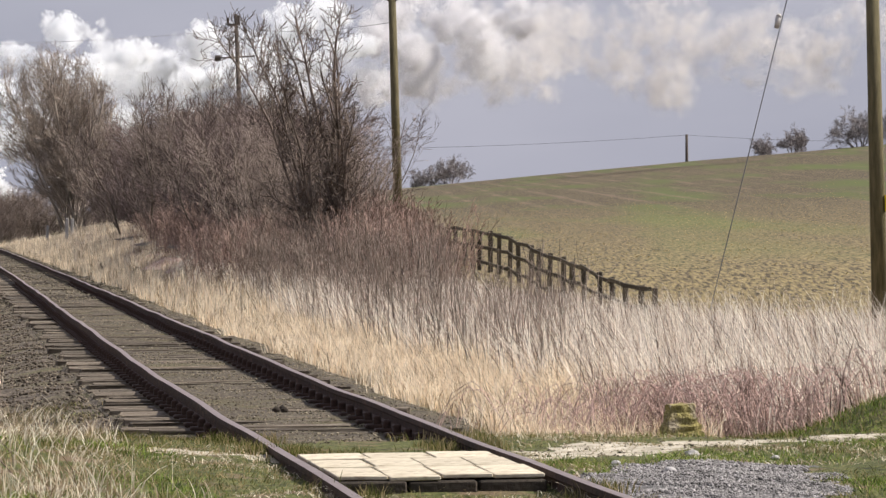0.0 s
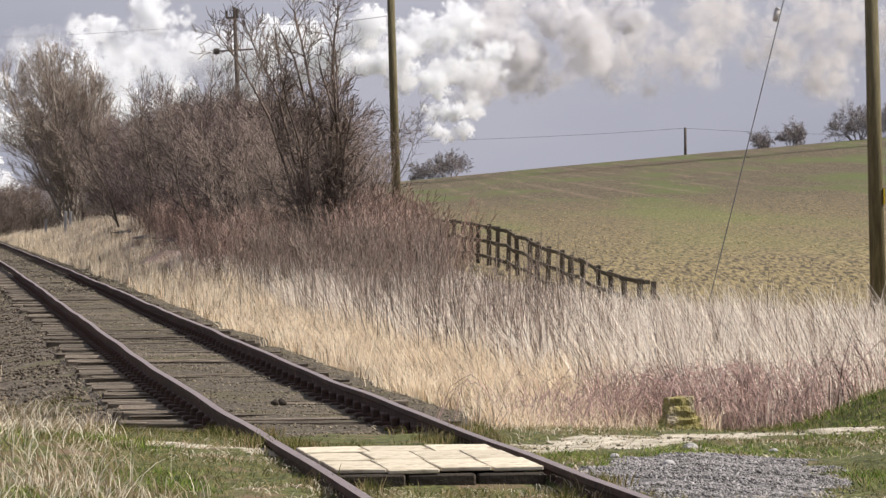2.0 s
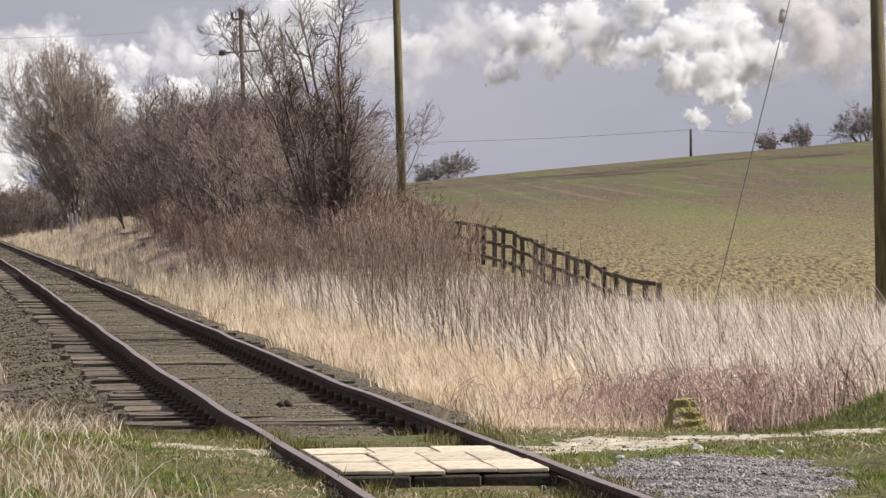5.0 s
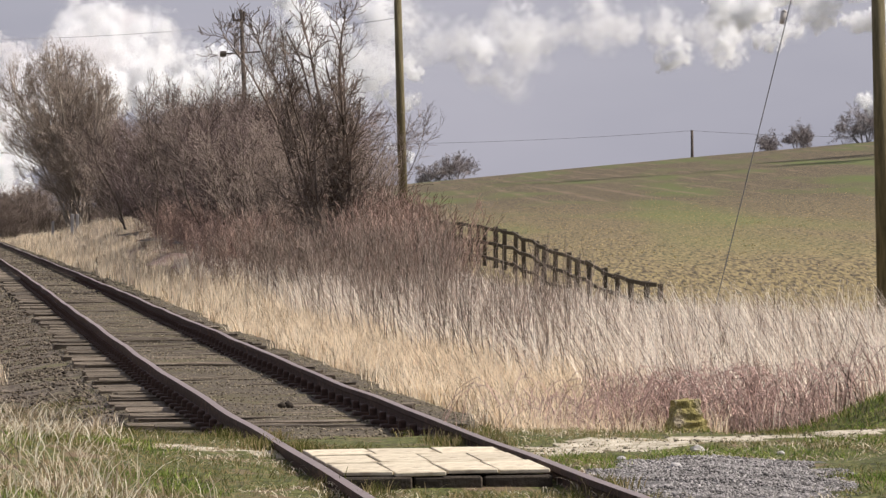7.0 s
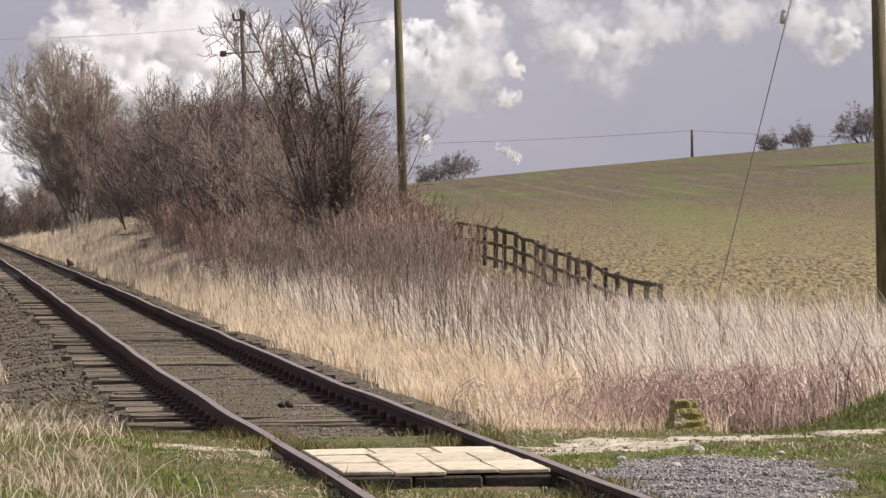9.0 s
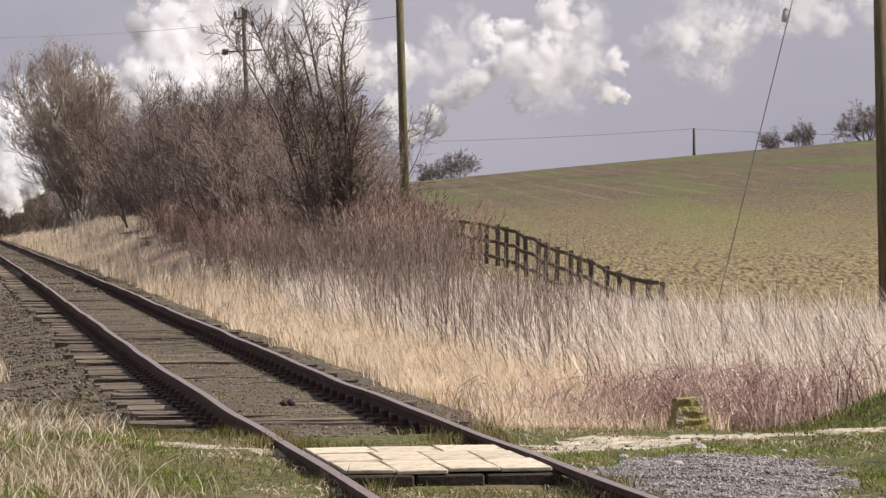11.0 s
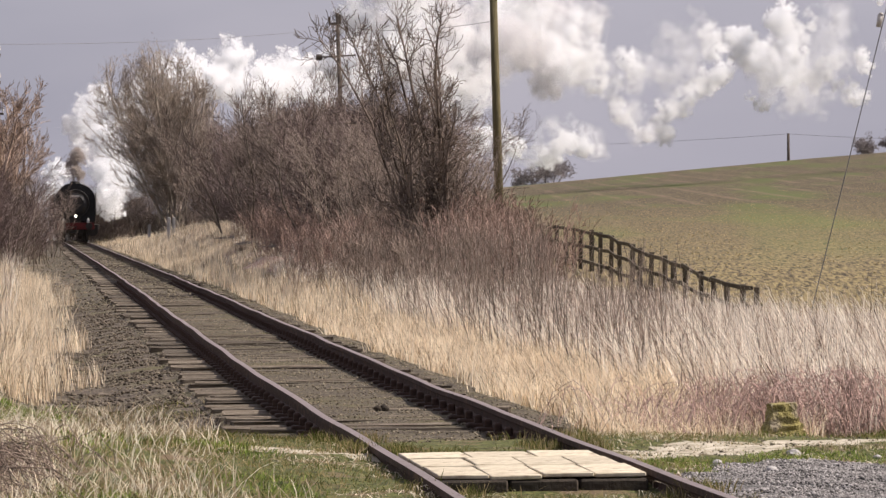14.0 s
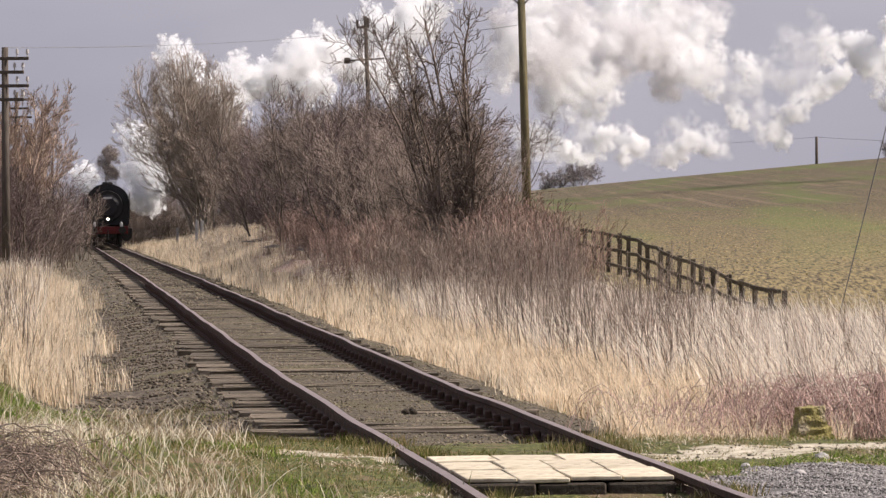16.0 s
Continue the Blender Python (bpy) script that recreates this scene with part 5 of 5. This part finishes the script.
# ---- a bird ----
def build_bird():
    b = tagged(new("bird"), "small dark bird flying across the field", "bird")
    bm = bmesh.new()
    bmesh.ops.create_icosphere(bm, subdivisions=2, radius=0.05)
    for v in bm.verts:
        v.co = Vector((v.co.x * 2.0 * (1 - 0.25 * v.co.x / 0.05), v.co.y * 0.8, v.co.z * 0.8))
    part("body", bm_mesh("body", bm, M_SOOT, True), b)
    for s in (-1, 1):
        bm = bmesh.new()
        add_box(bm, 0.0, s * 0.09, 0.025, 0.075, 0.16, 0.008, 0, Matrix.Rotation(0.35 * s, 4, "X"))
        part("wing", bm_mesh("wing", bm, M_SOOT), b)
    part("tail", box_mesh("tail", 0.08, 0.035, 0.008, M_SOOT), b, pose(0.11, 0, 0))
    return b


BIRD = build_bird()


# ---- a rabbit ----
def build_rabbit():
    """Sitting up, facing +x; paws at z = 0."""
    r = tagged(new("rabbit"), "small brown rabbit sitting beside the rail", "rabbit")

    def ball(name, c, s, tilt=0.0):
        bm = bmesh.new()
        bmesh.ops.create_icosphere(bm, subdivisions=3, radius=1.0)
        for v in bm.verts:
            v.co *= 1 + 0.06 * noise.noise(v.co * 3)
            v.co = Matrix.Rotation(tilt, 3, "Y") @ Vector((v.co.x * s[0], v.co.y * s[1], v.co.z * s[2])) + Vector(c)
        return part(name, bm_mesh(name, bm, M_FUR, True), r)

    ball("body", (0, 0, 0.10), (0.12, 0.075, 0.10), -0.5)
    head = ball("head", (0.10, 0, 0.20), (0.055, 0.04, 0.045), 0.3)
    for s in (-1, 1):
        ball("ear", (0.085, s * 0.022, 0.275), (0.014, 0.009, 0.05), -0.25)
        ball("hind_leg", (-0.03, s * 0.06, 0.05), (0.08, 0.03, 0.05), 0.2)
        ball("front_leg", (0.085, s * 0.03, 0.06), (0.016, 0.016, 0.065))
    tagged(ball("tail", (-0.125, 0, 0.06), (0.028, 0.028, 0.028)), "short tail")
    return r


RABBIT = build_rabbit()


# ---- steam ----
def swellings(seed, size, squash, kids=(6, 9, 7)):
    """Great swellings, smaller ones all over them and the smallest on those: centres and radii, level by level."""
    rng = np.random.default_rng(seed)
    c = rng.uniform(-1, 1, (kids[0], 3)) * np.array([0.7, 0.3, 0.35]) * np.array(squash) * size
    r = size * rng.uniform(0.34, 0.52, kids[0])
    levels = [(c, r)]
    for n in kids[1:]:
        d = rng.normal(0, 1, (len(c), n, 3))
        d /= np.linalg.norm(d, axis=2, keepdims=True)
        kid = r[:, None] * rng.uniform(0.28, 0.5, (len(c), n))
        c = (c[:, None] + d * (r[:, None] * rng.uniform(0.75, 0.98, (len(r), n)))[:, :, None]).reshape(-1, 3)
        r = kid.reshape(-1)
        levels.append((c, r))
    return levels


def cloud_mesh(name, seed, size, material, flakes, flake, loose, squash=(1.3, 0.9, 0.8), torn=0.0):
    """Droplets as tiny flakes about lumpy balls; loose: how far they stray from them; torn: share of the lumps blown away."""
    rng = np.random.default_rng(seed * 7 + 1)
    levels = swellings(seed, size, squash)
    c, r = (np.concatenate([lv[k] for lv in levels[(0 if torn < 0.2 else 1):]]) for k in (0, 1))
    keep = rng.random(len(r)) >= torn
    c, r = c[keep], r[keep]
    k = rng.choice(len(r), flakes, p=r ** 2 / (r ** 2).sum())
    d = rng.normal(0, 1, (flakes, 3))
    p = c[k] + d * (r[k] * loose)[:, None]
    # the strays at the rim are the finest
    s = flake * (rng.uniform(0.6, 1.4, flakes) * np.clip(1.5 - 0.35 * np.linalg.norm(d, axis=1), 0.4, 1.3))[:, None, None]
    verts = (p[:, None, :] + rng.uniform(-1, 1, (flakes, 3, 3)) * s).reshape(-1, 3)
    return tri_mesh(name, verts, np.arange(3 * flakes).reshape(-1, 3), material, True)


PUFFS = {
    "dense": [cloud_mesh("steam", 11 + k, 5.2, M_STEAM, 160000, 0.05, 0.36) for k in range(3)],
    "thick": [cloud_mesh("steam", 61 + k, 5.2, M_STEAM, 150000, 0.046, 0.42) for k in range(3)],
    "soft": [cloud_mesh("steam", 21 + k, 5.2, M_STEAM, 150000, 0.038, 0.66, torn=0.25) for k in range(3)],
    "veil": [cloud_mesh("steam", 31 + k, 5.6, M_THIN, 120000, 0.029, 0.85, torn=0.4) for k in range(2)],
    "grey": [cloud_mesh("steam", 41 + k, 5.2, M_GREY, 150000, 0.044, 0.56) for k in range(2)],
    "smoke": [cloud_mesh("steam", 51 + k, 5.8, M_SMOKE, 130000, 0.032, 0.75, torn=0.25) for k in range(2)],
}
WORDS = {"thick": ("steam_cloud", "thick white cloud of steam losing its edges", "steam"),
         "dense": ("steam_cloud", "dense white billowing steam drifting on the wind", "steam"),
         "soft": ("steam_cloud", "loose white cloud of steam breaking up", "steam"),
         "grey": ("steam_cloud", "grey billowing cloud of steam and smoke", "steam"),
         "veil": ("steam_wisp", "thin white wisp of drifting steam", "steam"),
         "smoke": ("smoke_cloud", "thin grey-brown drifting engine smoke", "smoke")}
FAR = 430.0


def air(b, e, y=FAR):
    """A place in the air by bearing and elevation, both in thousandths of the distance."""
    return Vector((b * y / 1000, y, EYE[2] + e * y / 1000))


CLOUDS = []


def emit(t, kind, places, go, rise, later=None):
    """Clouds seen at time t. places: (across, down, size); across and down in 1/7500 of the distance from the left end of
    the first view and from 371 above the eye's level; go, rise: drift per second; later: time and drift from then on."""
    for x, y, size in places:
        CLOUDS.append((t, kind, x, y, size, go, rise, later))


def lay_clouds():
    rng = random.Random(8)
    # the fresh plume behind the hedge, puff after puff
    for k in range(42):
        t = -6.5 + 0.55 * k
        big = 0.76 + 0.36 * float(ease(3.5, 6.5, t))
        late = float(ease(3.5, 6.0, t))
        low = 66 - 24 * late - 54 * float(ease(11.5, 14.0, t))
        emit(t, "dense", [(100 + rng.uniform(-25, 25), 150 + low + rng.uniform(-14, 22), rng.uniform(0.62, 0.84) * big)], 100, -16)
        if k % 2:
            emit(t, "thick", [(100 + rng.uniform(-25, 25), 145 + low + rng.uniform(-25, 10), 0.65 * big)], 100, -15)
    # grey and brown smoke that hangs in the air at the start
    emit(0, "smoke", [(1110, 110, 0.9), (1190, 150, 0.8), (1280, 95, 0.9), (1360, 60, 0.9), (1440, 120, 0.8), (1010, 40, 1.0), (940, 130, 0.8), (1530, 60, 1.0), (1180, 40, 0.9)], 140, -2)
    emit(0, "grey", [(690, 60, 0.85), (760, 115, 0.8), (810, 30, 0.9), (880, 85, 0.8), (935, 30, 0.75), (660, 150, 0.6), (720, 10, 0.8)], 95, 3, (4.2, 230, -30))
    emit(0, "smoke", [(720, 150, 0.6), (850, 130, 0.7), (900, 60, 0.8), (970, 90, 0.7)], 98, 2, (4.2, 230, -20))
    # the white arm that swings out past the pole
    emit(0, "thick", [(600, 40, 0.7), (650, 95, 0.6), (640, 5, 0.7), (700, 50, 0.55), (735, 105, 0.4)], 100, 8, (4.2, 270, -40))
    emit(1, "thick", [(640, 60, 0.7), (690, 110, 0.6), (720, 30, 0.7), (600, 125, 0.6), (765, 80, 0.5)], 120, 14, (4.2, 270, -40))
    emit(3.5, "thick", [(640, 75, 0.6), (710, 95, 0.6), (770, 45, 0.65), (825, 85, 0.6), (885, 40, 0.65), (905, 100, 0.5), (960, 85, 0.55), (1000, 140, 0.5), (1035, 190, 0.42), (1065, 225, 0.3)], 150, -6, (4.2, 190, -22))
    emit(3.5, "soft", [(680, 130, 0.5), (760, 120, 0.5), (860, 110, 0.5), (1070, 180, 0.4), (1020, 230, 0.3), (1090, 130, 0.5)], 148, -6, (4.2, 150, -12))
    # what breaks up in the middle of the time
    emit(6.5, "soft", [(655, 70, 0.55), (730, 95, 0.5), (800, 45, 0.5)], 100, -8)
    emit(6.5, "veil", [(700, 60, 0.9), (860, 60, 0.9), (1010, 50, 0.8), (1120, 60, 0.7), (1230, 40, 0.8)], 120, -10)
    emit(8, "soft", [(640, 110, 0.5), (690, 85, 0.45), (735, 145, 0.45), (790, 175, 0.4), (815, 115, 0.35), (945, 85, 0.4), (1020, 75, 0.34), (700, 130, 0.5)], 90, -2)
    emit(8, "veil", [(680, 160, 0.9), (760, 90, 0.8), (930, 80, 0.75), (985, 120, 0.8), (1050, 70, 0.6), (1130, 45, 0.55), (1205, 55, 0.5), (1340, 60, 0.55), (1385, 105, 0.45), (1490, 40, 0.5)], 90, -2)
    emit(8, "soft", [(800, 268, 0.19), (822, 280, 0.14), (660, 250, 0.22)], 95, 2, (9.3, 95, -60))
    # the tall cloud over the field
    emit(12, "thick", [(985, 65, 0.6), (1050, 35, 0.55), (940, 125, 0.5)], 78, 2)
    emit(12, "soft", [(900, 170, 0.55), (850, 215, 0.42), (1025, 110, 0.55), (1090, 60, 0.5), (930, 60, 0.5), (800, 110, 0.42), (770, 190, 0.38), (720, 120, 0.45)], 78, 2)
    emit(12, "veil", [(780, 130, 0.7), (700, 90, 0.8), (1080, 120, 0.6), (870, 100, 0.8)], 80, 2)
    # the last broad mass, with bright small heads below it
    emit(15, "soft", [(640, 40, 0.95), (720, 85, 0.95), (800, 40, 1.0), (875, 90, 0.85), (760, 145, 0.7), (690, 150, 0.75), (860, 15, 0.95), (925, 50, 0.8), (590, 90, 0.8)], 85, -2)
    emit(15, "grey", [(610, 40, 0.9), (660, 90, 0.9), (730, 120, 0.85), (790, 60, 1.0), (860, 80, 0.9), (920, 30, 0.85), (700, 20, 1.0)], 85, -2)
    emit(15, "thick", [(660, 232, 0.42), (715, 258, 0.36), (770, 232, 0.42), (830, 248, 0.4), (885, 268, 0.32), (925, 240, 0.36), (955, 258, 0.3), (620, 262, 0.34)], 85, -3)
    emit(15, "veil", [(640, 245, 0.55), (720, 250, 0.55), (800, 250, 0.55), (880, 250, 0.55), (960, 245, 0.5), (1050, 215, 0.5)], 85, -3)
    emit(15, "soft", [(690, 250, 0.28), (800, 262, 0.26), (900, 258, 0.26), (1055, 232, 0.22), (1105, 190, 0.24), (1180, 140, 0.28), (1255, 178, 0.24), (1300, 130, 0.26)], 85, -3)


lay_clouds()


def engine_y(t):
    """Distance of the engine's front."""
    return 258.0 + 10.0 * (16.0 - t)


def build_clouds():
    rng = random.Random(5)
    made = []
    for i, (t, kind, x, y, size, go, rise, later) in enumerate(CLOUDS):
        name, label, category = WORDS[kind]
        ob = tagged(new(name, PUFFS[kind][i % len(PUFFS[kind])]), label, category, "steam plume", "stuff")
        # it leaves the chimney where the engine is at that moment
        left = t - (x + 60) / go
        y = engine_y(left) + 9 + rng.uniform(0, 12) + (30 if kind == "smoke" else 0)
        ob.scale = [size * y / FAR] * 3
        made.append((ob, rng.uniform(0, 360), rng.uniform(-40, 40), y, left))
    return made


MADE = build_clouds()

# steam that travels with the engine
NEAR = []
for kind, x, y, z, s in (("dense", -1.5, 6.0, 4.2, 0.3), ("dense", 1.9, 6.0, 4.1, 0.36), ("dense", 2.7, 9.0, 4.5, 0.42), ("dense", 4.6, 14.0, 4.6, 0.42), ("dense", 2.2, 16.0, 6.2, 0.5)):
    name, label, category = WORDS[kind]
    ob = tagged(new("engine_steam", PUFFS[kind][len(NEAR) % 3]), "white steam hanging about the engine", "steam", "steam about the engine", "stuff")
    ob.scale = (s, s, s)
    NEAR.append((ob, x, y, z))
COLUMN = tagged(new("exhaust_smoke", cloud_mesh("exhaust_smoke", 91, 1.15, M_DARKSMOKE, 36000, 0.032, 0.55, (0.4, 0.4, 3.6))), "dark smoke blasting up from the chimney", "smoke", kind="stuff")


def motions():
    times = [0, 2, 4, 6, 8, 10, 12, 14, 16]
    deg = math.degrees(TURN)

    def on_line(y):
        return pose(float(line_x(y)), y, 0.18 + float(dip(y)), 0, 0, deg)

    for ob, back in ((ENGINE, 0.0), (TENDER, 11.6), (COACHES[0], 19.2), (COACHES[1], 38.6), (COACHES[2], 58.0)):
        walk(ob, [(t, on_line(engine_y(t) + back)) for t in times])
    sky_way = [(0, 1250, -60), (11.8, 221, 42), (12.4, 66, 29), (12.5, 57.5, 26.5), (12.6, 47, 24.3), (13.0, 14, 21.4), (13.5, -24, 21), (16, -215, 30)]
    walk(BIRD, [(t, Matrix.Translation(air(b, e, 140.0) if t else Vector((137, 110, 9))) @ pose(0, 0, 0, 0, 0, 0)) for t, b, e in sky_way])
    # the rabbit hops out of the grass to the rail and back again
    hops = [(0, 3.0, 148.6, 0), (6.6, 3.0, 148.6, 0), (6.9, 2.75, 148.3, 0.14), (7.1, 2.5, 148.0, 0), (7.3, 2.25, 147.7, 0.14), (7.5, 2.0, 147.4, 0), (7.7, 1.8, 147.2, 0.12), (7.9, 1.6, 147.0, 0),
            (9.4, 1.6, 147.0, 0), (9.7, 1.9, 147.3, 0.14), (9.9, 2.2, 147.6, 0), (10.2, 2.6, 148.1, 0.14), (10.5, 3.0, 148.6, 0), (16, 3.0, 148.6, 0)]
    walk(RABBIT, [(t, pose(float(line_x(y)) + o, y, float(land(line_x(y) + o, y)) + up - 0.01, 0, 0, 205 if t < 9.5 else 120)) for t, o, y, up in hops])
    for ob, x, y, z in NEAR:
        walk(ob, [(t, Matrix.Translation((float(line_x(engine_y(t))) + x - LEAN * y, engine_y(t) + y, z + 0.15 * math.sin(t + x))) @ pose(0, 0, 0, 0, 9 * t, 6 * t)) for t in times])
    walk(COLUMN, [(t, Matrix.Translation((float(line_x(engine_y(t))) - 0.1, engine_y(t) + 1.7, 4.7 + 0.1 * math.sin(2 * t))) @ pose(0, 0, 0, 0, 3, 14 * t)) for t in times])
    for (ob, turn, lean, y, left), (t0, kind, x, down, size, go, rise, later) in zip(MADE, CLOUDS):
        rows = []
        for t in (0, 1, 2, 3, 4.2, 5.2, 6.3, 7, 8, 9, 10, 11, 12, 13, 14, 15, 16):
            a, d = x + go * (t - t0), down + rise * (t - t0)
            if later and t > later[0]:
                w, go2, rise2 = later
                a, d = x + go * (w - t0) + go2 * (t - w), down + rise * (w - t0) + rise2 * (t - w)
            if t < left:
                # not yet blown out: it rides along behind the chimney
                b = engine_y(t) + y - engine_y(left) + 45
                p = Vector((float(line_x(b)), b, 1.0))
            else:
                d += (225 - down) * (math.exp(-(a + 60) / 90) - math.exp(-(x + 60) / 90))
                if go == 100 and a > 450:
                    # the fresh billows climb on with the warm air
                    d -= 0.9 * (a - 450) + 0.004 * (a - 450) ** 2
                p = air((a - 784) / 7.5, (371 - d) / 7.5, y)
            rows.append((t, Matrix.Translation(p) @ pose(0, 0, 0, lean, 2.0 * t, turn + 1.5 * t)))
        walk(ob, rows)


motions()
